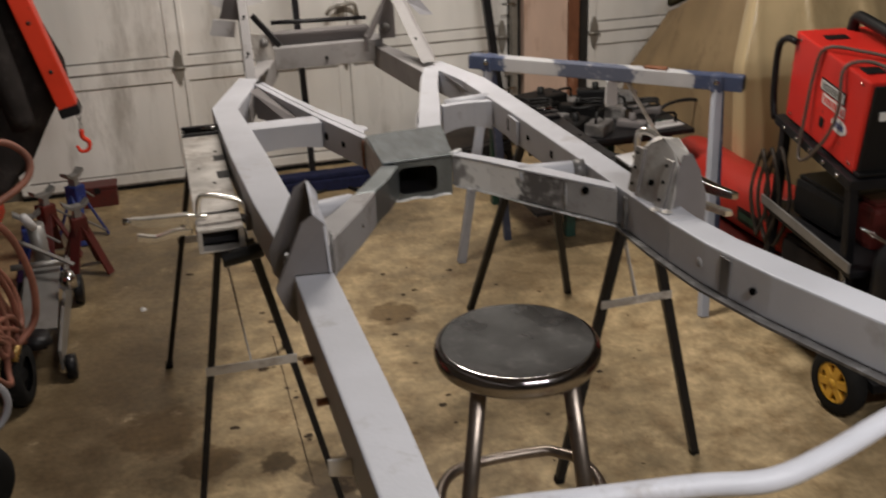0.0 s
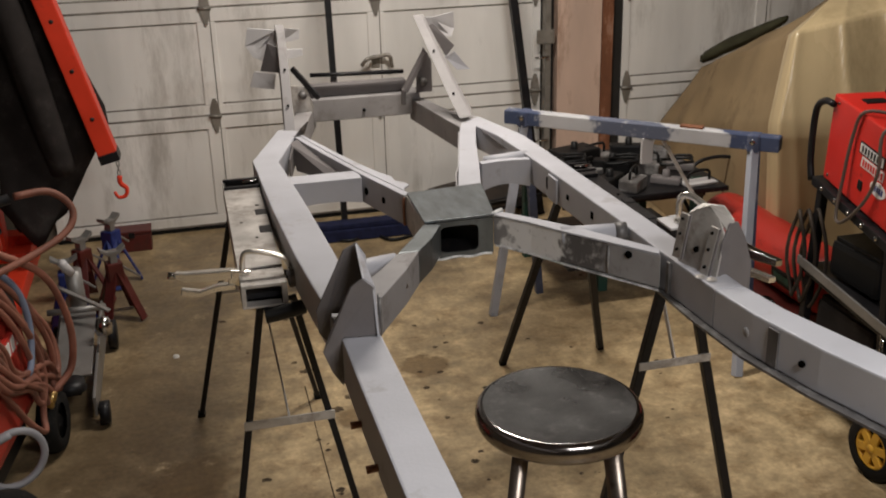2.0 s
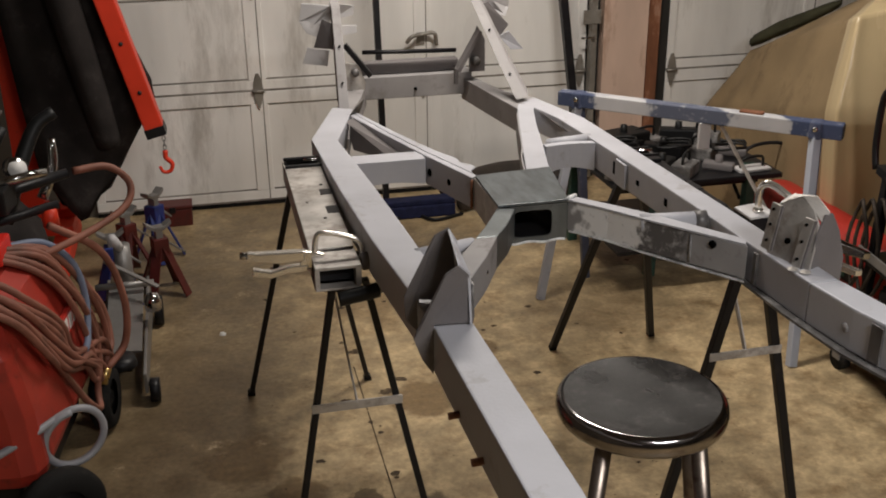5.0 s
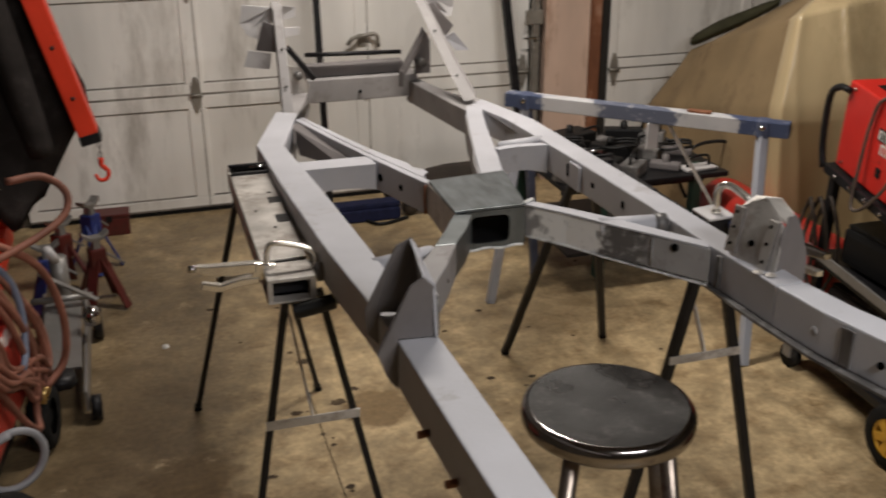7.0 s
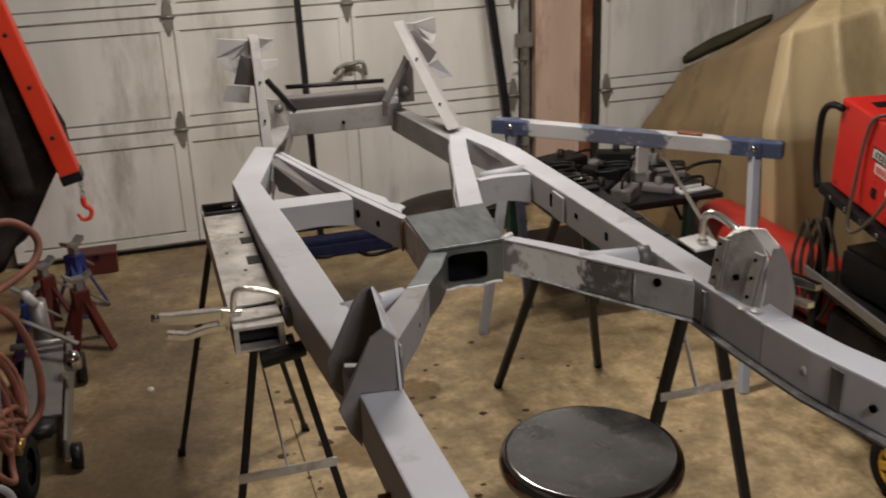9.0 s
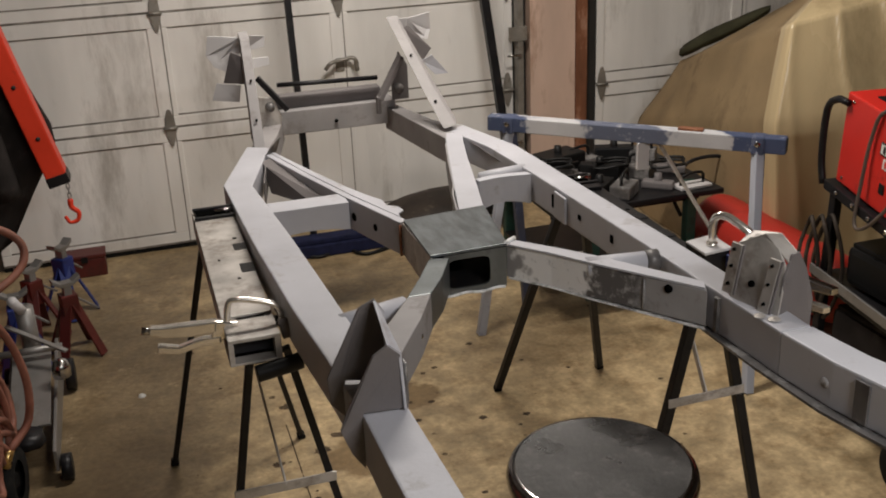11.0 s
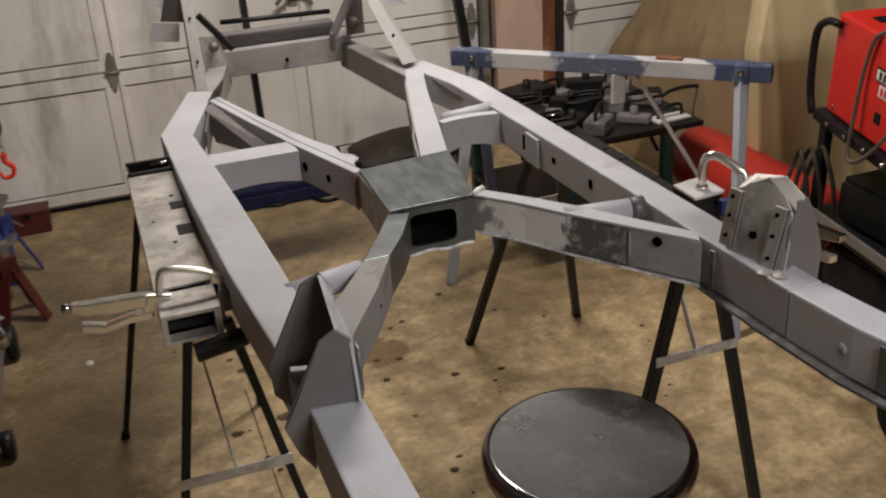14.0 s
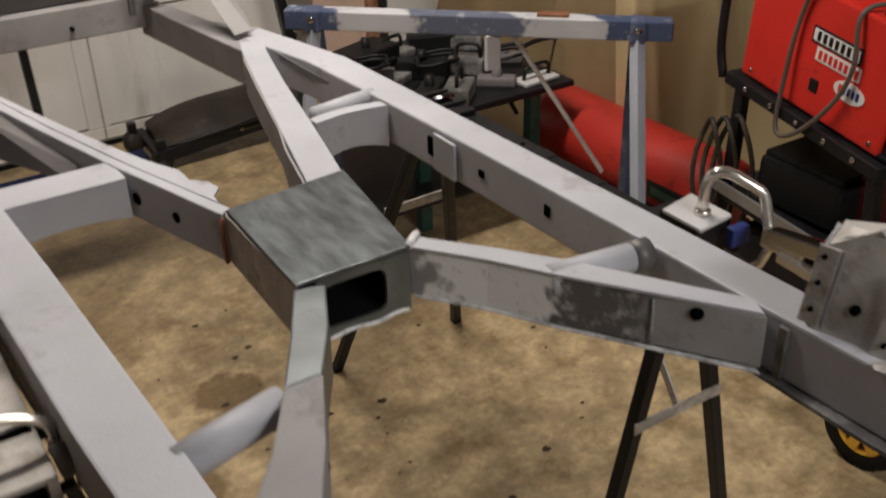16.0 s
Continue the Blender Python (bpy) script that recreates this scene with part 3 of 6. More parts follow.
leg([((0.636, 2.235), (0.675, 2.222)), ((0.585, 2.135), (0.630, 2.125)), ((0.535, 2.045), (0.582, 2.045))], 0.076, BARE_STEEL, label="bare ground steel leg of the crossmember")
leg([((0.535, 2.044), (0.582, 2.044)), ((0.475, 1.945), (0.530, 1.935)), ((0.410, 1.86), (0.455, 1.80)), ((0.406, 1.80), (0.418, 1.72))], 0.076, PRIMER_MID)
fpart("leg_flange", plate([(x, y, top(y) - 0.0015) for x, y in ((0.476, 3.40), (0.538, 3.07), (0.596, 2.80), (0.660, 2.545), (0.664, 2.575), (0.682, 2.60), (0.677, 2.635), (0.656, 2.66), (0.657, 2.71), (0.638, 2.76), (0.625, 2.80), (0.598, 2.90), (0.558, 3.07), (0.492, 3.38))], (0, 0, 0.004), 0.001), PRIMER, "top flange of the leg, torn at its end")
leg([((0.808, 2.242), (0.822, 2.258)), ((0.870, 2.145), (0.888, 2.165)), ((0.915, 2.058), (0.938, 2.085)), ((0.965, 1.975), (0.985, 1.99)), ((1.043, 1.835), (1.056, 1.87))], 0.072, SCALED_LEG, label="crossmember leg with brushed zinc, dark scale and grey primer")
fpart("weld_seam", tube([(0.978, 1.953, top(1.95) - 0.006), (0.977, 1.951, top(1.95) - 0.038), (0.978, 1.953, top(1.95) - 0.070)], 0.003, 6), MILL_STEEL)
fpart("leg_hole", disc((1.004, 1.905, top(1.9) - 0.013), (0.85, 0.5, 0), 0.0085, 0.006), HOLE)
# rough weld on the lower near legs
wg = random.Random(8)
fpart("weld_spatter", merge(*[lathe([(0, 0.0045), (0.004, 0.003), (0.0062, 0)], 7, aim((0.478 + 0.052 * f + wg.uniform(-0.003, 0.003), 1.868 + 0.072 * f, 0.880 + 0.018 * f + wg.uniform(-0.006, 0.006)), (1.2, 1.3, 0.86))) for f in [k / 15 for k in range(16)]]), CHROME, "shiny rough weld bead")
# thin top caps, paler
fpart("top_cap", loft([[(xa, ya, top(ya) + 0.0015), (xb, yb, top(yb) + 0.0015), (xb, yb, top(yb) + 0.0055), (xa, ya, top(ya) + 0.0055)] for (xa, ya), (xb, yb) in (((0.806, 2.24), (0.827, 2.262)), ((0.868, 2.143), (0.892, 2.168)), ((0.913, 2.057), (0.942, 2.088)), ((1.041, 1.84), (1.056, 1.87)))]), PRIMER)
fpart("bottom_flange", loft([[(xa - 0.002, ya - 0.002, top(ya) - d), (xb, yb, top(yb) - d), (xb, yb, top(yb) - d - 0.003), (xa - 0.002, ya - 0.002, top(ya) - d - 0.003)] for (xa, ya), (xb, yb), d in (((0.812, 2.236), (0.822, 2.258), 0.0705), ((0.870, 2.145), (0.888, 2.165), 0.0705), ((0.915, 2.058), (0.938, 2.085), 0.0722), ((0.965, 1.975), (0.985, 1.99), 0.0742), ((1.043, 1.835), (1.056, 1.87), 0.0745))]), WELD_SCALE, "bright zinc-coated lower flange")
# centre plate, with its open box under it
C = [(0.638, 2.232), (0.809, 2.236), (0.861, 2.528), (0.655, 2.502)]
fpart("centre_plate", plate([(x, y, top(y) + 0.002) for x, y in C], (0, 0, 0.006), 0.0015), PLATE_STEEL, "bare brushed steel plate at the middle of the frame")
fpart("centre_side", plate([(0.640, 2.238, top(2.238)), (0.652, 2.506, top(2.506)), (0.652, 2.506, top(2.506) - 0.08), (0.640, 2.238, top(2.238) - 0.088)], (0.005, 0, 0)), GALV)
fpart("centre_side", plate([(0.806, 2.240, top(2.238)), (0.856, 2.522, top(2.522)), (0.856, 2.522, top(2.522) - 0.08), (0.806, 2.240, top(2.238) - 0.088)], (-0.005, 0, 0)), BARE_STEEL)
# black here paints in the shade inside the box
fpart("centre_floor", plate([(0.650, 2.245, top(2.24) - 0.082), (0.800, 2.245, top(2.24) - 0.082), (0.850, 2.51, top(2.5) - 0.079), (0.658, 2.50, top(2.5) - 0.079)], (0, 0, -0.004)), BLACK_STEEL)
zf = top(2.238)


def rounded_frame(x0, x1, z0, z1, hx0, hx1, hz0, hz1, y, thick):
    """An upright plate with a rounded opening through it."""
    n = 24
    outer, inner = [], []
    cx, cz = (hx0 + hx1) / 2, (hz0 + hz1) / 2
    for k in range(n):
        a = 2 * math.pi * k / n
        c, s = math.cos(a), math.sin(a)
        q = max(abs(c), abs(s))
        outer.append(((x0 + x1) / 2 + (x1 - x0) / 2 * c / q, (z0 + z1) / 2 + (z1 - z0) / 2 * s / q))
        e = 0.35
        inner.append((cx + (hx1 - hx0) / 2 * math.copysign(abs(c) ** e, c), cz + (hz1 - hz0) / 2 * math.copysign(abs(s) ** e, s)))
    rings = [[(p[0], yy, p[1]) for p in pts] for pts, yy in ((outer, y), (inner, y), (inner, y + thick), (outer, y + thick), (outer, y))]
    return loft(rings, caps=False)


fpart("centre_front", rounded_frame(0.668, 0.806, zf - 0.09, zf, 0.676, 0.770, zf - 0.078, zf - 0.012, 2.236, 0.006), BARE_STEEL, "steel plate with a dark rounded opening")
# back wall blackened too, for the shade behind the opening
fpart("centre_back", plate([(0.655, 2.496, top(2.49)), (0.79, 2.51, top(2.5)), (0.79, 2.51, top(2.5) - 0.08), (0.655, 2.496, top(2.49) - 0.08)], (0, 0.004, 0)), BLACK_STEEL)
fpart("weld_seam", tube([(x, 2.2365 + 0.0005 * math.sin(40 * x), top(2.236) - 0.091 + 0.002 * math.sin(90 * x)) for x in [0.66 + 0.0075 * k for k in range(20)]], 0.0035, 6), WELD_SCALE)
# weld beads on the joints
for a, b in (((0.640, 2.2325), (0.640, 2.2325)), ((0.650, 2.503), (0.650, 2.503))):
    fpart("weld_seam", tube([(a[0] - 0.003, a[1], top(a[1]) - 0.005), (a[0] - 0.004, a[1] + 0.002, top(a[1]) - 0.045), (a[0] - 0.003, a[1], top(a[1]) - 0.08)], 0.0035, 6), RUST_WOOD)
fpart("weld_seam", tube([(0.806, 2.238, top(2.24) + 0.006), (0.822, 2.252, top(2.24) + 0.007), (0.834, 2.262, top(2.25) + 0.006)], 0.006, 6), WELD_SCALE)
# leg holes
for p, r in (((0.593, 2.742, top(2.74) - 0.042), 0.011), ((0.620, 2.63, top(2.63) - 0.042), 0.009)):
    fpart("leg_hole", disc(p, (0.96, 0.24, 0), r, 0.008), HOLE, "dark round hole in the leg")
fpart("leg_hole", disc((0.815, 2.585, top(2.58) - 0.045), (0.95, -0.3, 0), 0.014, 0.008), HOLE)
# short outriggers to the rails
def outrigger(x0, x1, y0, y1, drop, bow=0.0, bowed_down=0.0):
    n = 8
    rings = []
    for k in range(n + 1):
        s = k / n
        x = x0 + (x1 - x0) * s
        yy = y0 + bow * math.sin(math.pi * s)
        d = drop - bowed_down * math.sin(math.pi * s)
        rings.append([(x, yy, top(yy) - 0.002), (x, yy + (y1 - y0), top(y1) - 0.002), (x, yy + (y1 - y0), top(y1) - d), (x, yy, top(yy) - d)])
    return loft(rings, bevel=0.002)
fpart("outrigger", outrigger(0.3875, 0.580, 2.745, 2.835, 0.075, 0, 0.01), PRIMER)
fpart("outrigger", outrigger(0.934, 1.081, 2.77, 2.80, 0.085, 0.012, 0.012), PRIMER)
fpart("outrigger_tube", tube([(0.965, 2.845, top(2.86) - 0.016), (1.10, 2.865, top(2.88) - 0.014)], 0.018, 12), PRIMER)
fpart("bushing_tube", tube([(0.4, 2.01, top(2.0) - 0.020), (0.53, 2.045, top(2.03) - 0.020)], 0.0215, 14), PRIMER)
fpart("bushing_tube", tube([(0.915, 2.075, top(2.07) - 0.012), (1.036, 2.058, top(2.06) - 0.012)], 0.0205, 14), PRIMER)
fpart("bushing_end", tube([(1.036, 2.058, top(2.06) - 0.012), (1.062, 2.054, top(2.06) - 0.012)], 0.0225, 14), MILL_STEEL)
# gusset behind the left bend
fpart("gusset", plate([(0.440, 3.30, top(3.3) - 0.004), (0.475, 3.34, top(3.3) - 0.004), (0.545, 2.93, top(2.93) - 0.03), (0.53, 2.90, top(2.9) - 0.05), (0.45, 3.2, top(3.2) - 0.075)], (-0.004, -0.002, 0)), PRIMER_DARK)
fpart("gusset", plate([(0.413, 3.08, top(3.08) - 0.01), (0.455, 3.33, top(3.3) - 0.006), (0.455, 3.33, top(3.3) - 0.08), (0.413, 3.10, top(3.08) - 0.085)], (0.004, 0, 0)), PRIMER_DARK)
fpart("gusset", plate([(1.070, 3.24, top(3.2) - 0.006), (1.10, 3.30, top(3.3) - 0.006), (1.11, 2.97, top(2.97) - 0.05), (1.095, 2.93, top(2.95) - 0.03)], (0, 0, -0.004)), PRIMER_DARK)

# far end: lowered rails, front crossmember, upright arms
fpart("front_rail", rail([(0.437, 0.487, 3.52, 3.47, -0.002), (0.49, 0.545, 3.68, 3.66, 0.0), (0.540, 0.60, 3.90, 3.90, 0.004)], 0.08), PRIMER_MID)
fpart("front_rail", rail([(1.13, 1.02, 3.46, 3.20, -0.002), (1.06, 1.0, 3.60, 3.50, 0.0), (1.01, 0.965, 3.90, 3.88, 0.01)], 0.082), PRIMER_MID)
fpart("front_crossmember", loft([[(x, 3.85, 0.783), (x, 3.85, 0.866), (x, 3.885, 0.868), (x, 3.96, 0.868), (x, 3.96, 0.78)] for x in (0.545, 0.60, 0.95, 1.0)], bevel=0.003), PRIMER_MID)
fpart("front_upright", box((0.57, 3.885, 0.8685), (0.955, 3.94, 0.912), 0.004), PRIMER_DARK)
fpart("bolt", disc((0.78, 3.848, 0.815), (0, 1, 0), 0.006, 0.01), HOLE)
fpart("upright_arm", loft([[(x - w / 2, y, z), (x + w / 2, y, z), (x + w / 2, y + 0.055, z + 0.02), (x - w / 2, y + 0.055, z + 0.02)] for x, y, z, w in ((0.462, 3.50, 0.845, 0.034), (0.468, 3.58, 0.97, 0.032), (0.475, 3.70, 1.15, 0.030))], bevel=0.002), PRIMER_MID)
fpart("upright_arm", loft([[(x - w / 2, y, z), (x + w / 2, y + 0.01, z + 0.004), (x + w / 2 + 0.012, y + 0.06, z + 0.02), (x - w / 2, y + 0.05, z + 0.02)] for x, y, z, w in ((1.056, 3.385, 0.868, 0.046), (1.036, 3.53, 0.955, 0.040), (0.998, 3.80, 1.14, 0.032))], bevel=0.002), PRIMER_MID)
for x, y, z in ((0.466, 3.545, 0.925), (0.471, 3.62, 1.035), (1.040, 3.49, 0.934), (1.016, 3.67, 1.055)):
    fpart("arm_hole", disc((x, y - 0.002, z), (0, 0.9, -0.45), 0.0038, 0.008), HOLE)
# sheet brackets at the tops of the arms
def sheet(points, mat, name="spray_shield", label="thin sheet metal mount, grey and white"):
    return fpart(name, plate(points, (0, 0.003, 0.001), 0.0005), mat, label)
sheet([(0.365, 3.765, 1.162), (0.462, 3.745, 1.152), (0.50, 3.75, 1.155), (0.548, 3.77, 1.145), (0.545, 3.77, 1.112), (0.46, 3.755, 1.10), (0.44, 3.75, 1.03), (0.375, 3.76, 1.06), (0.352, 3.765, 1.10)], WHITE_PAINT)
sheet([(0.425, 3.70, 1.115), (0.458, 3.69, 1.10), (0.462, 3.69, 1.01), (0.395, 3.72, 1.015)], PRIMER_DARK)
sheet([(0.375, 3.75, 1.01), (0.45, 3.73, 1.0), (0.44, 3.73, 0.945), (0.355, 3.75, 0.955)], WHITE_PAINT)
sheet([(0.49, 3.70, 1.09), (0.548, 3.72, 1.085), (0.548, 3.72, 1.06), (0.49, 3.70, 1.055)], WHITE_PAINT)
sheet([(0.99, 3.86, 1.150), (1.06, 3.85, 1.148), (1.145, 3.87, 1.160), (1.150, 3.88, 1.10), (1.135, 3.87, 1.065), (1.05, 3.86, 1.09)], WHITE_PAINT)
sheet([(1.03, 3.80, 1.125), (1.05, 3.81, 1.13), (1.135, 3.83, 1.04), (1.10, 3.82, 1.0)], PRIMER_DARK)
sheet([(1.088, 3.80, 1.005), (1.13, 3.81, 1.02), (1.195, 3.83, 0.945), (1.14, 3.81, 0.95)], PRIMER)
# rod with end brackets
fpart("cross_rod", tube([(0.585, 3.86, 0.960), (0.70, 3.86, 0.956), (0.94, 3.86, 0.950)], 0.008, 10), BLACK_STEEL, "dark steel rod between two mounts")
fpart("mount_strut", bar((0.515, 3.82, 1.0), (0.605, 3.80, 0.885), 0.026, 0.018), BLACK_STEEL)
fpart("mount_plate", plate([(0.50, 3.80, 0.94), (0.56, 3.80, 0.93), (0.585, 3.80, 0.86), (0.57, 3.80, 0.79), (0.515, 3.80, 0.79)], (0, 0.012, 0)), GALV)
fpart("mount_strut", bar((1.015, 3.80, 1.03), (0.93, 3.80, 0.885), 0.05, 0.014), PRIMER_DARK)
fpart("mount_strut", bar((0.926, 3.80, 0.895), (0.925, 3.80, 0.835), 0.022, 0.014), PRIMER_DARK)
fpart("mount_plate", plate([(1.015, 3.83, 1.04), (1.045, 3.83, 0.99), (1.045, 3.83, 0.87), (0.985, 3.83, 0.87), (0.985, 3.83, 0.95)], (0, 0.012, 0)), PRIMER_DARK)
fpart("mount_eye", disc((0.545, 3.785, 0.905), (0, 1, 0), 0.014, 0.03), MILL_STEEL)
fpart("mount_eye", disc((1.005, 3.815, 0.915), (0, 1, 0), 0.016, 0.03), MILL_STEEL)
fpart("torn_tab", plate([(0.46, 3.36, top(3.36)), (0.50, 3.40, top(3.4)), (0.515, 3.385, top(3.4) + 0.05), (0.485, 3.37, top(3.4) + 0.03)], (0, 0.004, 0)), MILL_STEEL)
# near end: bent tube
fpart("bent_tube", tube([(0.40, 0.90, 0.965), (0.47, 0.885, 0.985), (0.56, 0.86, 0.995), (0.68, 0.842, 0.997), (0.76, 0.825, 0.998), (0.85, 0.845, 1.0), (0.96, 0.885, 1.0), (1.08, 0.93, 0.99), (1.21, 0.95, 0.965)], 0.0135, 14, 5), PRIMER)

# brackets standing on the rails
def fin(outline, thick, mat, label=""):
    return fpart("suspension_bracket", plate(outline, thick, 0.0015), mat, label)
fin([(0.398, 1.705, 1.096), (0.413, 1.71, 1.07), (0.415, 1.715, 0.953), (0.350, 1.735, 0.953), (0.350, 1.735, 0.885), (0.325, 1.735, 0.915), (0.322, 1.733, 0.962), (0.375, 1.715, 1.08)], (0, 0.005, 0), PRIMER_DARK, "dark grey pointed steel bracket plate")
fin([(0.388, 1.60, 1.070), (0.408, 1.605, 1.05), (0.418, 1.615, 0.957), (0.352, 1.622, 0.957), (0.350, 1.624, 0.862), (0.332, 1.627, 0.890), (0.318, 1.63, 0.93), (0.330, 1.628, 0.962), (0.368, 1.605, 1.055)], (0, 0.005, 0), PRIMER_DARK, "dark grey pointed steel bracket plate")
fin([(0.414, 1.61, 0.958), (0.408, 1.605, 1.052), (0.392, 1.602, 1.070), (0.398, 1.70, 1.096), (0.414, 1.71, 1.068), (0.417, 1.712, 0.953)], (-0.004, 0, 0), PRIMER, "light primed web joining the bracket plates")
part_x = 0.4235
fin([(part_x, 1.63, 0.96), (part_x, 1.632, 1.02), (part_x, 1.65, 1.02), (part_x, 1.65, 0.93)], (-0.004, 0, 0), MILL_STEEL)
# right bracket: web facing the middle, two plates outwards
hump = [(1.062, 1.798, 0.945), (1.068, 1.805, 1.0), (1.078, 1.80, 1.040), (1.088, 1.785, 1.058), (1.10, 1.755, 1.066), (1.106, 1.725, 1.056), (1.104, 1.70, 1.030), (1.094, 1.69, 0.99), (1.084, 1.684, 0.945)]
fin(hump, (0.005, 0.002, 0), GALV, "pale dusty steel bracket plate with slotted straps")
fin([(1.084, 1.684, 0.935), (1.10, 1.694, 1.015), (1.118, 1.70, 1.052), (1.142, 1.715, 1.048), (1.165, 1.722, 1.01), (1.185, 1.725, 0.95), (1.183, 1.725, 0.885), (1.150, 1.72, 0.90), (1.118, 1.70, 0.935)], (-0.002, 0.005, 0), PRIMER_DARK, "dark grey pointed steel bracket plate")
fin([(1.066, 1.80, 0.945), (1.08, 1.802, 1.04), (1.11, 1.81, 1.055), (1.16, 1.82, 1.0), (1.185, 1.825, 0.93), (1.14, 1.82, 0.935)], (0, 0.005, 0), PRIMER)
fin([(1.078, 1.80, 1.040), (1.10, 1.757, 1.067), (1.110, 1.70, 1.035), (1.128, 1.705, 1.052), (1.135, 1.76, 1.064), (1.115, 1.81, 1.055)], (0, 0, 0.004), GALV)
for y0, y1, zb, zt, x0, x1 in ((1.782, 1.806, 0.955, 1.048, 1.0605, 1.0735), (1.700, 1.722, 0.945, 1.045, 1.077, 1.094)):
    st = fpart("slotted_strap", plate([(x0 - 0.004, y1, zb), (x1 - 0.004, y1 - 0.004, zt), (x1 + 0.001, y0 - 0.004, zt), (x0 + 0.001, y0, zb)], (-0.005, -0.001, 0), 0.001), GALV)
    for s in (0.2, 0.55, 0.88):
        fpart("strap_hole", disc((x0 + (x1 - x0) * s - 0.0075, (y0 + y1) / 2 - 0.002, zb + (zt - zb) * s), (1, 0.2, 0), 0.003, 0.005), HOLE)
    fpart("strap_gap", plate([(x0 + 0.001, y0 - 0.001, zb), (x1 + 0.001, y0 - 0.004, zt), (x1 + 0.002, y0 - 0.007, zt), (x0 + 0.002, y0 - 0.004, zb)], (-0.004, -0.001, 0), 0), PRIMER_DARK)
fpart("web_hole", disc((1.079, 1.752, 0.985), (1, 0.2, -0.1), 0.006, 0.012), HOLE)
for p in ((1.07, 1.672, 0.954), (1.058, 1.695, 0.952)):
    fpart("weld_spot", lathe([(0, 0.004), (0.006, 0.003), (0.011, 0)], 9, Matrix.Translation(p)), GALV)
for y in (1.30, 1.44):
    fpart("rail_stud", tube([(0.349, y, top(y) - 0.07), (0.332, y, top(y) - 0.071)], 0.006, 8), RUST_WOOD)
fpart("rail_tab", plate([(0.350, 1.12, top(1.12) - 0.06), (0.318, 1.118, top(1.12) - 0.055), (0.318, 1.118, top(1.12) - 0.08), (0.350, 1.12, top(1.12) - 0.088)], (0, 0.004, 0)), GALV)


# ---- sawhorses under the frame ----
def sawhorse(cx, y0, y1, feet, label, top_z=0.862, mirror=1, skin=GALV, shift=0.0, leg_w=0.016, h=0.62):
    """Steel sawhorse: a channel beam along y on four splayed black legs."""
    s = thing("sawhorse", label, "sawhorse", "sawhorses under the car frame", at=(cx, (y0 + y1) / 2, 0))
    o = Vector((cx, (y0 + y1) / 2, 0))
    def put(name, bm, mat, lab=""):
        bm.transform(Matrix.Translation(-o))
        return part(name, bm, mat, s, lab)
    xa, xb = cx - 0.05, cx + 0.05
    put("beam_top", box((xa, y0 + 0.11, top_z - 0.006), (xb, y1 - 0.06, top_z), 0.002), skin, "dusty galvanised sheet beam")
    for x in (xa, xb - 0.004):
        put("beam_side", box((x, y0 + 0.02, top_z - 0.06), (x + 0.004, y1, top_z - 0.0065), 0.001), skin)
    put("beam_end", box((xa + 0.005, y1 - 0.012, top_z - 0.05), (xb - 0.005, y1, top_z + 0.004), 0.002), skin)
    put("beam_slot", box((xa + 0.008, y1 - 0.085, top_z), (xb - 0.006, y1 - 0.02, top_z + 0.0015), 0), HOLE, "dark open slot in the beam top")
    put("slot_bar", bar((xa + 0.002, y1 - 0.088, top_z + 0.004), (xb + 0.01, y1 - 0.088, top_z + 0.004), 0.010, 0.008), BLACK_STEEL)
    put("slot_bar", bar((xa + 0.002, y1 - 0.016, top_z + 0.004), (xb + 0.01, y1 - 0.016, top_z + 0.004), 0.010, 0.008), BLACK_STEEL)
    put("slot_pin", tube([(xb - 0.045, y1 - 0.05, top_z + 0.006), (xb + 0.005, y1 - 0.048, top_z + 0.006)], 0.006, 8), CHROME)
    for kx, ky, kr in ((0.01, 0.3, 0.004), (-0.02, 0.42, 0.003), (0.03, 0.55, 0.005)):
        put("beam_pit", disc((cx + kx, y0 + ky, top_z + 0.0004), (0, 0, 1), kr, 0.001), HOLE)
    for ky, kz in ((0.33, 0.05), (0.47, 0.04)):
        put("rust_scab", box((cx + 0.02, y0 + ky, top_z - 0.001), (cx + 0.05, y0 + ky + kz, top_z + 0.002), 0.001), BLACK_STEEL)
    put("beam_inner", box((xa + 0.006, y0 + 0.03, top_z - 0.058), (xb - 0.006, y1 - 0.02, top_z - 0.050), 0), BLACK_STEEL)
    # clamping block at the near end
    put("end_block", merge(box((xa, y0, top_z - 0.008), (xb, y0 + 0.09, top_z), 0.002), box((xa, y0, top_z - 0.05), (xa + 0.01, y0 + 0.09, top_z - 0.008), 0.001),
                           box((xb - 0.012, y0, top_z - 0.05), (xb, y0 + 0.09, top_z - 0.008), 0.001), box((xa, y0, top_z - 0.055), (xb, y0 + 0.09, top_z - 0.05), 0.001)), skin, "open steel end socket")
    # added black plate stands in for the shade inside the socket
    put("end_shadow_plate", box((xa + 0.01, y0 + 0.04, top_z - 0.049), (xb - 0.012, y0 + 0.046, top_z - 0.009), 0), BLACK_STEEL)
    tops = [(cx + shift - 0.035, y0 + 0.05), (cx + shift + 0.035, y0 + 0.05), (cx - 0.03, y1 - 0.05), (cx + 0.03, y1 - 0.05)]
    for (tx, ty), (fx, fy) in zip(tops, feet):
        put("leg", bar((tx, ty, top_z - 0.055), (fx, fy, 0.0), leg_w, leg_w, 0.003, (0, 1, 0)), BLACK_STEEL, "black square steel leg")
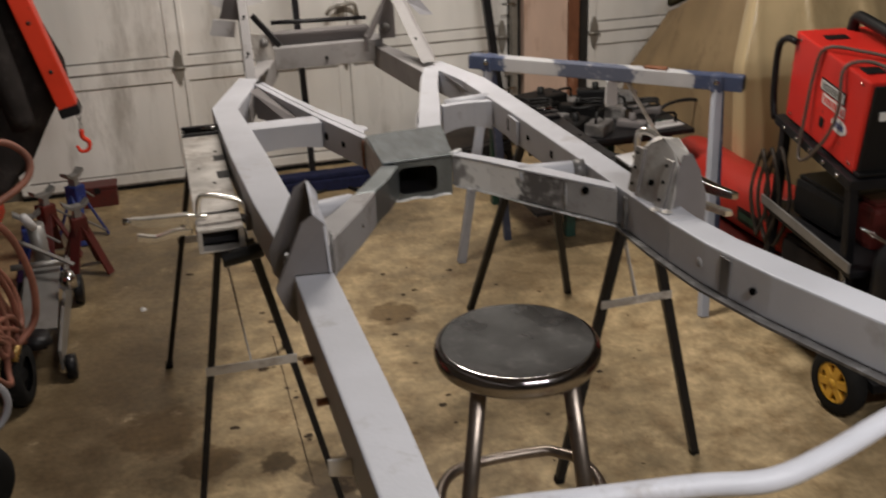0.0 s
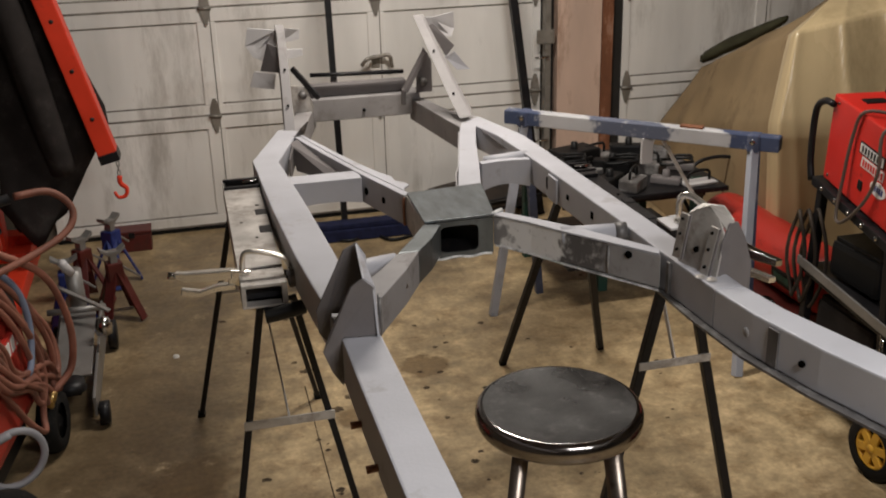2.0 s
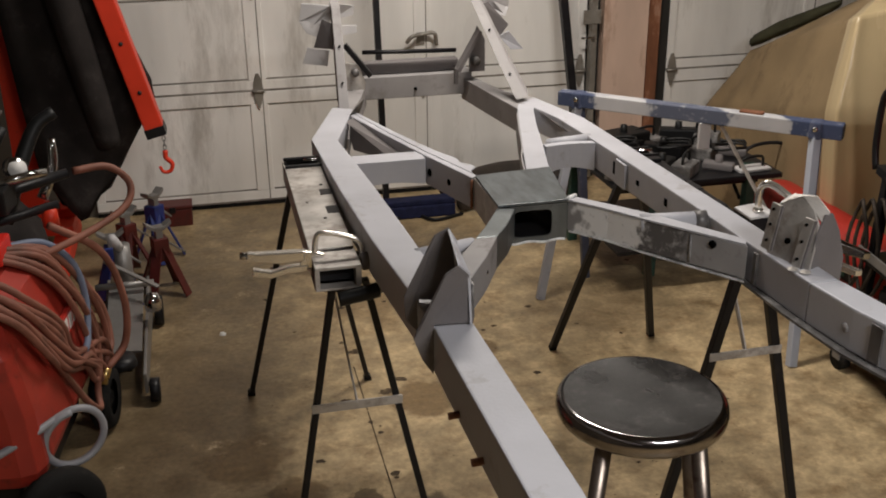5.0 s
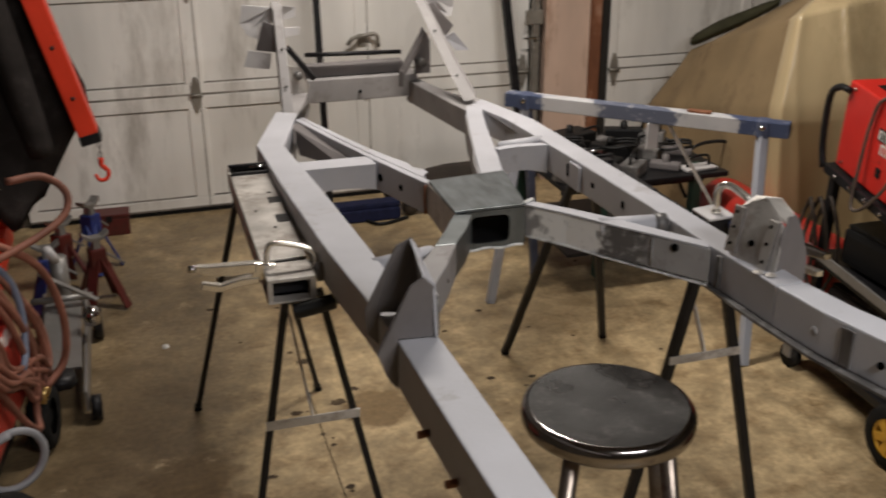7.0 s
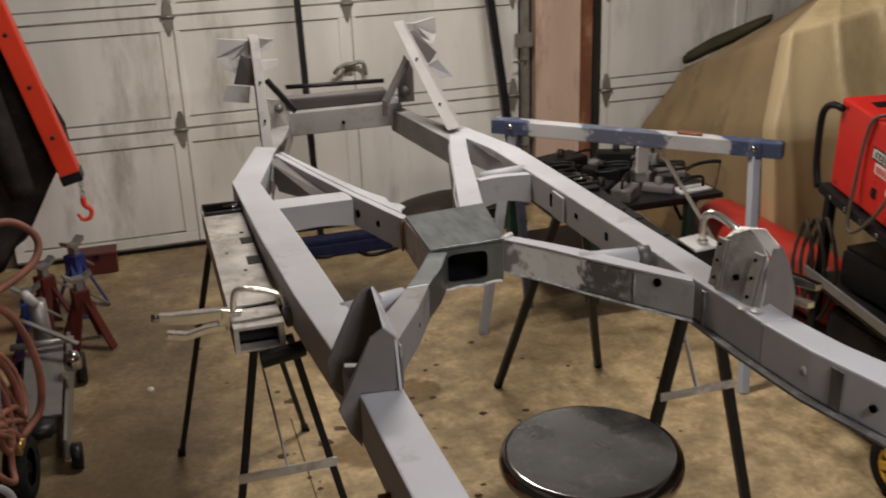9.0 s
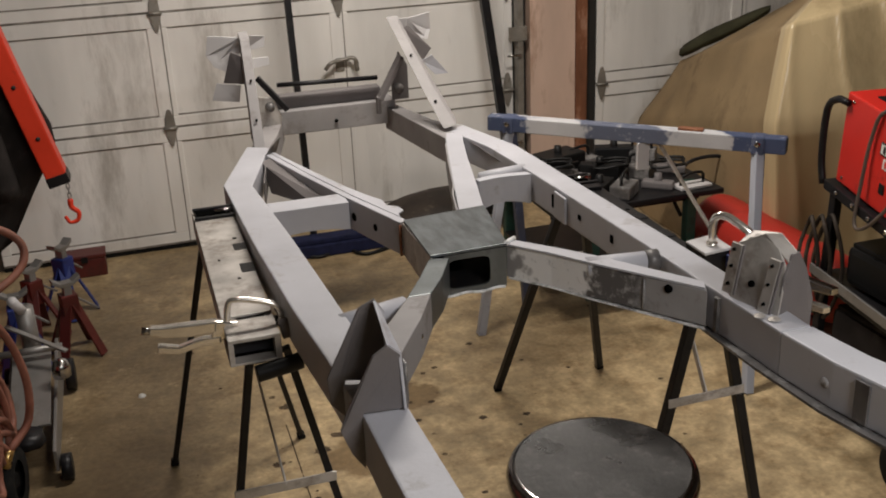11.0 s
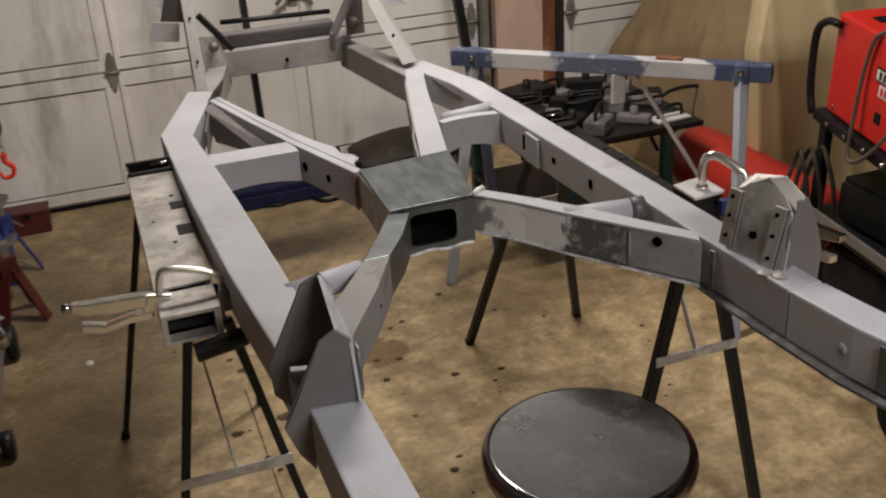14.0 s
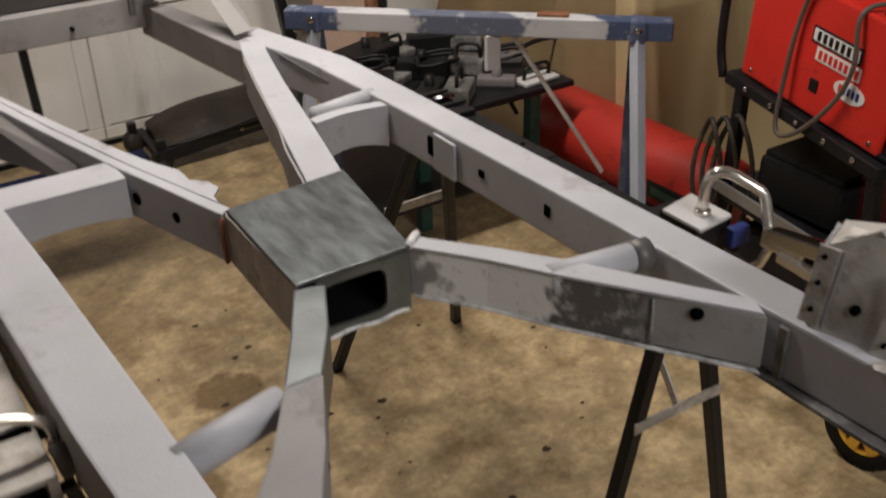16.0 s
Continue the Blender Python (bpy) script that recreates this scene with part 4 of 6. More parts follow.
        put("leg_socket", bar((fx + (tx - fx) * 0.0, fy, 0.0), (fx + (tx - fx) * 0.02, fy + (ty - fy) * 0.02, 0.016), 0.024, 0.024, 0.003, (0, 1, 0)), RUBBER)
    a = [Vector((fx, fy, 0)).lerp(Vector((tx, ty, top_z - 0.055)), h) for (tx, ty), (fx, fy) in zip(tops, feet)]
    put("stretcher", bar(a[0] + Vector((-0.012, -0.012, 0)), a[1] + Vector((0.012, -0.012, 0)), 0.004, 0.022, 0.001), GALV, "thin galvanised cross strap")
    put("stretcher", bar(a[2] + Vector((-0.012, 0.012, 0)), a[3] + Vector((0.012, 0.012, 0)), 0.004, 0.022, 0.001), GALV)
    m_ = (a[0] + a[1]) / 2
    put("fold_brace", bar(m_ + Vector((0, -0.01, 0.0)), (cx, y0 + 0.24, top_z - 0.06), 0.016, 0.004, 0.001, (1, 0, 0)), GALV, "bright steel folding brace")
    put("leg_head", box((cx + shift - 0.042, y0 + 0.04, top_z - 0.064), (cx + shift + 0.042, y0 + 0.055, top_z - 0.0555), 0.002), BLACK_STEEL)
    put("leg_head", box((cx - 0.045, y1 - 0.075, top_z - 0.085), (cx + 0.045, y1 - 0.025, top_z - 0.056), 0.003), BLACK_STEEL)
    # packing bars between the beam and the rail
    for y in (y0 + 0.14, y1 - 0.14):
        z = top(y) - (0.088 if mirror > 0 else 0.08)
        put("packing_bar", box((min(cx - 0.04 * mirror, cx + 0.14 * mirror), y - 0.015, z - 0.012), (max(cx - 0.04 * mirror, cx + 0.14 * mirror), y + 0.015, z), 0.002), BLACK_STEEL)
        if z - 0.012 > top_z:
            put("packing_block", box((cx - 0.03, y - 0.02, top_z), (cx + 0.03, y + 0.02, z - 0.012), 0.002), BLACK_STEEL)
    return s


sawhorse(0.255, 2.13, 2.93, [(0.105, 2.165), (0.482, 2.165), (0.063, 3.14), (0.453, 3.15)], "folding steel sawhorse with dusty beam and thin black legs", 0.862, 1, GALV, 0.028, 0.016)
sawhorse(1.275, 2.10, 2.98, [(1.050, 2.15), (1.455, 2.155), (1.125, 3.20), (1.508, 3.215)], "folding steel sawhorse with black legs and a galvanised strap", 0.795, -1, BLACK_STEEL, -0.026, 0.023, 0.70)

# pipe and grip at the left sawhorse's end
pipe = thing("clamp_grip", "dark rubber grip on a steel pin beside the sawhorse beam", "clamp grip", at=(0.305, 2.103, 0.808))
part("grip", tube([(-0.055, 0.0, -0.01), (-0.04, 0.0, -0.008), (0.015, 0, 0.0), (0.03, 0.002, 0.002)], 0.017, 12, 3), BLACK_PLASTIC, pipe)
part("pin", tube([(0.03, 0.0, 0.002), (0.085, 0.005, 0.012)], 0.009, 10), GALV, pipe)
part("sleeve", tube([(0.005, 0.05, 0.05), (0.065, 0.055, 0.055)], 0.02, 12), PRIMER_DARK, pipe)


def locking_clamp(name, m, label):
    """C-clamp locking pliers: a jaw frame, two handles, screw and pads. Handles along -x, jaws along +x."""
    c = thing(name, label, "clamp", "locking clamps")
    c.matrix_world = m
    part("upper_jaw", tube([(0.0, 0, 0.0), (0.0, 0, 0.045), (0.014, 0, 0.060), (0.075, 0, 0.056), (0.098, 0, 0.042), (0.106, 0, 0.012)], 0.0068, 8, 4, 0.0055), NICKEL, c)
    part("lower_jaw", tube([(0.0, 0, -0.02), (0.012, 0, -0.055), (0.035, 0, -0.075), (0.075, 0, -0.072), (0.09, 0, -0.05)], 0.0075, 8, 4, 0.006), NICKEL, c)
    part("pad", tube([(0.108, 0, 0.02), (0.108, 0, 0.008)], 0.012, 12), NICKEL, c)
    part("body", box((-0.03, -0.008, -0.022), (0.02, 0.008, 0.016), 0.004), NICKEL, c)
    part("upper_handle", loft([[(x, -w, z - h), (x, w, z - h), (x, w, z + h), (x, -w, z + h)] for x, z, w, h in ((-0.02, 0.006, 0.010, 0.011), (-0.07, -0.004, 0.011, 0.013), (-0.12, -0.010, 0.010, 0.011), (-0.145, -0.008, 0.008, 0.008))], bevel=0.003), NICKEL, c)
    part("lower_handle", loft([[(x, -w, z - h), (x, w, z - h), (x, w, z + h), (x, -w, z + h)] for x, z, w, h in ((-0.01, -0.022, 0.009, 0.008), (-0.05, -0.030, 0.009, 0.008), (-0.09, -0.048, 0.009, 0.008), (-0.13, -0.046, 0.009, 0.008))], bevel=0.003), NICKEL, c)
    part("screw", tube([(-0.145, 0, -0.010), (-0.16, 0, -0.010)], 0.008, 10), CHROME, c)
    return c


locking_clamp("locking_clamp", pose(0.212, 2.20, 0.858, 0, 8, -8), "nickel-plated locking C-clamp gripping the sawhorse beam")
rc = tagged(new("locking_clamp"), "nickel-plated locking C-clamp gripping a white steel plate", "clamp", "locking clamps")
rc.location = (1.222, 2.112, 0.906)
part("upper_jaw", tube([(0, 0, 0.002), (-0.004, -0.006, 0.045), (-0.002, -0.018, 0.068), (0.012, -0.034, 0.070), (0.034, -0.062, 0.052), (0.042, -0.072, 0.040), (0.040, -0.086, 0.005), (0.034, -0.096, -0.012)], 0.0085, 8, 4), NICKEL, rc)
part("pad", tube([(0, 0, 0.004), (0, 0, -0.003)], 0.012, 12), NICKEL, rc)
part("body", bar((0.030, -0.088, -0.008), (0.044, -0.150, -0.012), 0.016, 0.030, 0.004), NICKEL, rc)
part("lower_jaw", tube([(0.034, -0.10, -0.020), (0.028, -0.085, -0.060), (0.016, -0.05, -0.074), (0.0, 0.0, -0.062)], 0.007, 8, 4), NICKEL, rc)
part("upper_handle", loft([[(0.030 + 0.058 * f - w, -0.10 - 0.19 * f, z - h), (0.030 + 0.058 * f + w, -0.10 - 0.19 * f, z - h), (0.030 + 0.058 * f + w, -0.10 - 0.19 * f, z + h), (0.030 + 0.058 * f - w, -0.10 - 0.19 * f, z + h)] for f, z, w, h in ((0, 0.0, 0.010, 0.010), (0.35, -0.003, 0.011, 0.012), (0.7, -0.008, 0.010, 0.011), (1.0, -0.006, 0.008, 0.008))], bevel=0.003), CHROME, rc)
part("lower_handle", loft([[(0.030 + 0.052 * f - w, -0.12 - 0.16 * f, z - h), (0.030 + 0.052 * f + w, -0.12 - 0.16 * f, z - h), (0.030 + 0.052 * f + w, -0.12 - 0.16 * f, z + h), (0.030 + 0.052 * f - w, -0.12 - 0.16 * f, z + h)] for f, z, w, h in ((0, -0.026, 0.008, 0.007), (0.5, -0.05, 0.008, 0.008), (1.0, -0.048, 0.008, 0.007))], bevel=0.002), NICKEL, rc)
pl_ = thing("clamped_plate", "small white-painted steel plate under a clamp", "steel plate", at=(1.222, 2.122, 0.8935))
part("plate", plate([(-0.036, -0.044, 0.003), (0.034, -0.036, 0.003), (0.035, 0.047, 0.003), (-0.036, 0.033, 0.003)], (0, 0, 0.006)), WHITE_PAINT, pl_)
part("packing_block", box((-0.030, -0.032, -0.098), (0.031, 0.045, 0.0028), 0.003), BLACK_STEEL, pl_)
part("magnet", box((0.012, -0.062, -0.030), (0.046, -0.046, 0.000), 0.003), BLUE_DARKENED, pl_)

# ---- stool ----
stool = thing("stool", "round shop stool with scuffed metal seat and chrome rim", "stool", at=(0.788, 1.732, 0))
part("seat", lathe([(0, 0.696), (0.08, 0.6965), (0.14, 0.699), (0.152, 0.7)], 56), SEAT_METAL, stool, "scuffed dull metal seat top")
part("rim", lathe([(0.152, 0.700), (0.156, 0.6995), (0.1605, 0.697), (0.1645, 0.692), (0.1672, 0.685), (0.168, 0.677), (0.1668, 0.668), (0.163, 0.660), (0.156, 0.655), (0.148, 0.654), (0.02, 0.657), (0, 0.657)], 56), RIM_CHROME, stool, "polished chrome seat rim")
for deg in (-52, 214, 18):
    c, s_ = math.cos(math.radians(deg)), math.sin(math.radians(deg))
    part("leg", tube([(0.122 * c, 0.122 * s_, 0.656), (0.225 * c, 0.225 * s_, 0.012)], 0.0165, 14), STOOL_LEG, stool, "tarnished chrome tube leg")
    part("foot_cap", tube([(0.224 * c, 0.224 * s_, 0.02), (0.227 * c, 0.227 * s_, 0.0)], 0.020, 12), RUBBER, stool)
part("footrest", tube([(0.115, -0.140, 0.335), (0.172, -0.045, 0.335), (0.168, 0.050, 0.335), (0.135, 0.095, 0.335), (0.09, 0.118, 0.334), (-0.06, 0.125, 0.330), (-0.135, 0.09, 0.328), (-0.17, 0.0, 0.328), (-0.148, -0.098, 0.330)], 0.0125, 12, 5), STOOL_LEG, stool, "bent chrome tube footrest")

# ---- blue sawhorse ----
A, B = Vector((1.302, 3.70, 0.785)), Vector((2.062, 3.035, 0.775))
bs = thing("blue_sawhorse", "steel sawhorse painted blue with white overspray", "sawhorse", at=(1.68, 3.37, 0))
BO = Vector((1.68, 3.37, 0))
def bput(name, bm, mat, label="", parent=None):
    bm.transform(Matrix.Translation(-BO))
    return part(name, bm, mat, parent or bs, label)
def lerp(s, dz=0.0):
    return A.lerp(B, s) + Vector((0, 0, dz))
beam = bput("beam", bar(lerp(0), lerp(1), 0.052, 0.052, 0.004), SPRAYED, "blue square steel tube with white overspray")
bput("tube_mouth", bar(lerp(1.0), lerp(1.002), 0.042, 0.042, 0), DARK_TRIM)
side = (B - A).cross(Vector((0, 0, 1))).normalized()
for s, fy in ((0.075, 1), (0.915, 1)):
    for k, off in ((1, 0.15), (-1, 0.16)):
        p = lerp(s, -0.025)
        f = Vector((p.x, p.y, 0)) + side * off * k
        if k == 1:
            f = Vector((1.215, 3.61, 0)) if s < 0.5 else Vector((1.878, 2.878, 0))
        bput("leg", bar(p + side * 0.012 * k, f, 0.03, 0.03, 0.003, (0, 1, 0)), OVERSPRAY_BLUE if k == 1 else BLUE_PAINT, "steel leg, blue under white overspray")
    bput("knuckle", bar(lerp(s - 0.02, -0.002), lerp(s + 0.02, -0.002), 0.062, 0.060, 0.006), BLUE_PAINT)
    bput("bolt", disc(lerp(s, 0.005) + side * 0.034, side, 0.009, 0.01), CHROME)
bput("brace", bar(lerp(0.60, -0.03), Vector((1.93, 3.12, 0.38)), 0.022, 0.006, 0.001), GALV, "diagonal flat steel brace")
bput("tag", box((1.688, 3.32, 0.66), (1.732, 3.334, 0.755), 0.003), WHITE_PAINT, "white metal tab hanging from the beam")
bput("latch", bar(lerp(0.66, 0.03), lerp(0.74, 0.03), 0.03, 0.008), RUST_WOOD)

# ---- green bench with clutter ----
bench = thing("tool_stand", "low green steel stand with a dark top, loaded with tools", "stand", at=(1.85, 3.85, 0))
GO = Vector((1.85, 3.85, 0))
def gput(name, bm, mat, label=""):
    bm.transform(Matrix.Translation(-GO))
    return part(name, bm, mat, bench, label)
gput("top", box((1.48, 3.55, 0.44), (2.18, 4.20, 0.46), 0.004), BLACK_STEEL, "dark oily steel top")
for x, y in ((1.72, 3.72), (2.10, 3.66), (1.55, 4.18), (2.10, 4.18)):
    gput("leg", box((x - 0.02, y - 0.02, 0), (x + 0.02, y + 0.02, 0.47), 0.003), GREEN_PAINT, "green painted angle leg")
gput("apron", box((1.52, 3.66, 0.39), (2.14, 3.67, 0.44), 0.002), BLACK_STEEL)
gput("lower_shelf", box((1.52, 3.58, 0.16), (2.14, 4.16, 0.175), 0.002), BLACK_STEEL)
rng = random.Random(5)
clutter = [("tool_tray", "dark oily sheet metal tray of tools", MILL_STEEL, 0.16, 0.10, 0.03), ("grinder_body", "black angle grinder body", BLACK_PLASTIC, 0.16, 0.06, 0.06), ("parts_box", "small dark steel parts box", MILL_STEEL, 0.12, 0.08, 0.05),
           ("steel_block", "dull steel offcut", PRIMER_DARK, 0.12, 0.05, 0.03), ("metal_bracket", "pale flat metal bracket", WHITE_PAINT, 0.14, 0.07, 0.012), ("tool_case", "dark plastic tool case", BLACK_PLASTIC, 0.2, 0.12, 0.07)]
for k in range(15):
    nm, lab, mat, a, b, c = clutter[k % 6]
    x, y = 1.56 + 0.13 * (k % 5) + rng.uniform(-0.02, 0.02), 3.63 + 0.2 * (k // 5) + rng.uniform(-0.03, 0.03)
    t_ = thing(nm, lab + " lying on the green stand", nm.replace("_", " "), at=(x, y, 0.4605))
    t_.rotation_euler[2] = rng.uniform(-0.9, 0.9)
    part("body", box((-a / 2, -b / 2, 0), (a / 2, b / 2, c), min(0.008, c / 3)), mat, t_)
    if k % 2:
        part("knob", lathe([(0, c + 0.03), (0.014, c + 0.028), (0.016, c)], 10), mat, t_)
    else:
        part("handle", tube([(-a / 2 + 0.02, 0, c), (-a / 2 + 0.03, 0, c + 0.035), (a / 2 - 0.03, 0, c + 0.04), (a / 2 - 0.02, 0, c)], 0.006, 8, 3), BLACK_PLASTIC, t_)
for k in range(3):
    cb = thing("cable_coil", "dark coiled cable on the green stand", "cable", at=(1.62 + 0.2 * k, 3.86 - 0.08 * k, 0.53))
    part("coil", tube([(0.07 * math.cos(a) + 0.01 * math.sin(5 * a), 0.055 * math.sin(a), 0.0 + 0.006 * a / 3 + 0.004 * math.sin(3 * a)) for a in [0.35 * i for i in range(24)]], 0.006, 6), BLACK_PLASTIC, cb)

# ---- red heater tank ----
heater = thing("shop_heater", "red torpedo-shaped shop heater with a wire handle", "heater", at=(2.31, 3.40, 0))
ax0, ax1 = Vector((-0.03, 0.38, 0.245)), Vector((0.0, -0.42, 0.235))
M_ = aim(ax0, ax1)
Ln = (ax1 - ax0).length
part("shell", lathe([(0, 0), (0.09, 0.002), (0.112, 0.02), (0.119, 0.05), (0.119, Ln - 0.05), (0.115, Ln - 0.02), (0.10, Ln), (0, Ln)], 32, M_), RED_HEATER, heater, "glossy red sheet metal shell")
part("base_tank", box((-0.16, -0.40, 0.03), (0.13, 0.36, 0.13), 0.02), RED_DARKENED, heater)
part("wire_handle", tube([(-0.15, 0.42, 0.26), (-0.16, 0.47, 0.34), (-0.10, 0.48, 0.46), (0.06, 0.48, 0.47), (0.10, 0.46, 0.40), (0.08, 0.4, 0.30)], 0.008, 8, 5), BLACK_STEEL, heater)
for k, (yy, col) in enumerate(((0.12, WHITE_PAINT), (-0.20, GREEN_PAINT))):
    part("label_plate", plate([(-0.1195, yy, 0.255), (-0.1195, yy - 0.14, 0.255), (-0.115, yy - 0.14, 0.20), (-0.115, yy, 0.20)], (-0.012, 0, -0.001), 0.001), BLACK_PLASTIC, heater)
    part("label_bar", plate([(-0.1325, yy - 0.02, 0.242), (-0.1325, yy - 0.12, 0.242), (-0.129, yy - 0.12, 0.215), (-0.129, yy - 0.02, 0.215)], (-0.0015, 0, 0), 0), col, heater)
for x in (-0.17, 0.12):
    part("wheel", tube([(x - 0.015, -0.25, 0.075), (x + 0.015, -0.25, 0.075)], 0.075, 20), RUBBER, heater)
part("rest", box((-0.12, 0.30, 0), (0.1, 0.32, 0.05), 0.003), BLACK_STEEL, heater)
# ---- welder on its cart ----
W = pose(2.021, 2.365, 0.674, math.degrees(0.103), 0, math.degrees(-0.145))
WL, WW, WH = 0.473, 0.252, 0.277
welder = thing("welding_machine", "red wire-feed welding machine with black front and handle", "welder")
welder.matrix_world = W
def wput(name, bm, mat, label="", parent=None):
    return part(name, bm, mat, parent or welder, label)
prof = [(0.012, 0.0), (WL - 0.01, 0.0), (WL - 0.004, WH), (0.0, WH - 0.002)]
wput("case", loft([[(x, y, z) for y, z in prof] for x in (0.0, WW)], bevel=0.007), RED_PAINT, "glossy red sheet steel case")
wput("front_panel", plate([(0.008, -0.004, WH - 0.010), (WW - 0.008, -0.004, WH - 0.010), (WW - 0.008, 0.008, 0.008), (0.008, 0.008, 0.008)], (0, -0.012, 0), 0.003), BLACK_PLASTIC, "black plastic control panel")
wput("front_lip", box((0.002, -0.018, 0.0), (WW - 0.002, 0.018, 0.010), 0.003), BLACK_PLASTIC)
wput("badge", box((0.03, -0.0215, 0.17), (0.10, -0.0165, 0.195), 0.001), WHITE_PLASTIC, "pale maker's badge on the front")
wput("control_plate", plate([(0.115, -0.018, 0.245), (0.235, -0.018, 0.245), (0.235, -0.013, 0.165), (0.115, -0.013, 0.165)], (0, -0.003, 0), 0.002), SILVER)
for x in (0.15, 0.20):
    wput("dial", tube([(x, -0.02, 0.205), (x, -0.036, 0.203)], 0.019, 20), BLACK_PLASTIC)
wput("feeder_ring", tube([(0.15, -0.008, 0.085), (0.15, -0.022, 0.083)], 0.045, 24), BLACK_PLASTIC)
wput("torch_socket", tube([(0.15, -0.02, 0.082), (0.15, -0.05, 0.080)], 0.018, 16), BRASS)
wput("top_vent", box((0.02, 0.06, WH - 0.001), (0.075, 0.11, WH + 0.003), 0.003), BLACK_PLASTIC)
wput("top_vent", box((0.05, 0.36, WH - 0.001), (0.12, 0.40, WH + 0.003), 0.003), BLACK_PLASTIC)
wput("chart_label", box((0.085, 0.02, WH - 0.0005), (0.23, 0.10, WH + 0.0012), 0), WHITE_PLASTIC, "white printed chart on the lid")
for k in range(4):
    wput("chart_bar", box((0.095, 0.028 + 0.018 * k, WH + 0.0013), (0.22 - 0.02 * (k % 2), 0.036 + 0.018 * k, WH + 0.002), 0), MILL_STEEL)
wput("handle", tube([(0.17, 0.09, WH - 0.01), (0.17, 0.10, WH + 0.035), (0.17, 0.15, WH + 0.048), (0.17, 0.36, WH + 0.050), (0.17, 0.43, WH + 0.042), (0.17, 0.45, WH - 0.01)], 0.018, 12, 4), BLACK_PLASTIC, "black plastic carrying handle")
wput("side_slot", box((-0.003, 0.215, 0.055), (0.002, 0.24, 0.085), 0.002), BLACK_PLASTIC)
for y in (0.04, 0.43):
    for z in (0.02, WH - 0.02):
        wput("case_screw", disc((-0.001, y, z), (1, 0, 0), 0.005, 0.004), CHROME)
# maker's mark as plain shapes on the side
mark = wput("side_mark", box((-0.003, 0.115, 0.163), (-0.0006, 0.262, 0.200), 0.0004), BLACK_PLASTIC, "black and white maker's mark")
part("mark_field", box((-0.0042, 0.120, 0.168), (-0.0028, 0.257, 0.195), 0), WHITE_PLASTIC, mark)
for k in range(7):
    part("mark_bar", box((-0.0052, 0.128 + 0.0178 * k, 0.171), (-0.004, 0.138 + 0.0178 * k, 0.192), 0), BLACK_PLASTIC, mark)
mark2 = wput("side_mark", box((-0.003, 0.108, 0.128), (-0.0006, 0.240, 0.158), 0.0004), WHITE_PLASTIC, "white and red maker's mark")
for k in range(8):
    part("mark_bar", box((-0.0042, 0.113 + 0.0155 * k, 0.133), (-0.003, 0.122 + 0.0155 * k, 0.153), 0), RED_PAINT, mark2)
mark3 = wput("side_mark", loft([[(-0.0006, 0.125 + 0.045 * math.cos(a), 0.098 + 0.022 * math.sin(a)) for a in [2 * math.pi * k / 20 for k in range(20)]], [(-0.003, 0.125 + 0.045 * math.cos(a), 0.098 + 0.022 * math.sin(a)) for a in [2 * math.pi * k / 20 for k in range(20)]]]), WHITE_PLASTIC, "small white oval model mark")
for k in range(5):
    part("mark_bar", box((-0.0042, 0.095 + 0.013 * k, 0.090), (-0.003, 0.103 + 0.013 * k, 0.108), 0), BLUE_DARKENED if k < 4 else RED_PAINT, mark3)
# cables slung over the case
wc = thing("torch_cable", "black rubber torch cable slung over the welding machine", "cable")
wc.matrix_world = W
part("cable", tube([(0.10, 0.06, WH + 0.004), (0.05, 0.12, WH + 0.014), (-0.008, 0.14, WH - 0.01), (-0.014, 0.12, 0.16), (-0.018, 0.15, 0.06), (-0.03, 0.22, -0.04), (-0.03, 0.28, -0.06), (-0.018, 0.30, 0.06), (-0.010, 0.30, 0.20), (0.0, 0.27, WH + 0.008), (0.08, 0.20, WH + 0.014), (0.15, 0.12, WH + 0.012)], 0.0055, 8, 5), CABLE_BROWN, wc)
part("cable", tube([(0.2, 0.05, WH + 0.03), (0.28, -0.02, WH), (0.30, -0.06, 0.12), (0.25, -0.09, -0.05), (0.16, -0.08, -0.12)], 0.007, 8, 5), BLACK_PLASTIC, wc)
part("cable", tube([(0.15, -0.05, 0.08), (0.17, -0.12, 0.07), (0.22, -0.15, -0.02), (0.24, -0.13, -0.2)], 0.010, 8, 5), BLACK_PLASTIC, wc)

cart = thing("welding_cart", "black steel welding cart with yellow-hubbed wheels", "cart", at=(2.1, 2.5, 0))
CO = Vector((2.1, 2.5, 0))
def cput(name, bm, mat, label="", parent=None):
    bm.transform(Matrix.Translation(-CO))
    return part(name, bm, mat, parent or cart, label)
Wm = W
def wp(x, y, z):
    return Wm @ Vector((x, y, z))
tray = [wp(-0.02, -0.02, -0.008), wp(WW + 0.03, -0.02, -0.008), wp(WW + 0.03, WL + 0.02, -0.008), wp(-0.02, WL + 0.02, -0.008)]
cput("top_tray", plate(tray, (0, 0, -0.03), 0.003), BLACK_STEEL)
for u, v, fx, fy in ((0, 0.0, 2.02, 2.32), (WW, 0.0, 2.27, 2.30), (0, WL - 0.03, 2.06, 2.80), (WW, WL - 0.03, 2.33, 2.78)):
    cput("upright", bar(wp(u, v, -0.03), (fx, fy, 0.12), 0.028, 0.028, 0.003, (0, 1, 0)), BLACK_STEEL)
cput("middle_shelf", plate([(2.0, 2.30, 0.40), (2.30, 2.28, 0.40), (2.35, 2.80, 0.42), (2.05, 2.84, 0.42)], (0, 0, -0.02), 0.003), BLACK_STEEL)
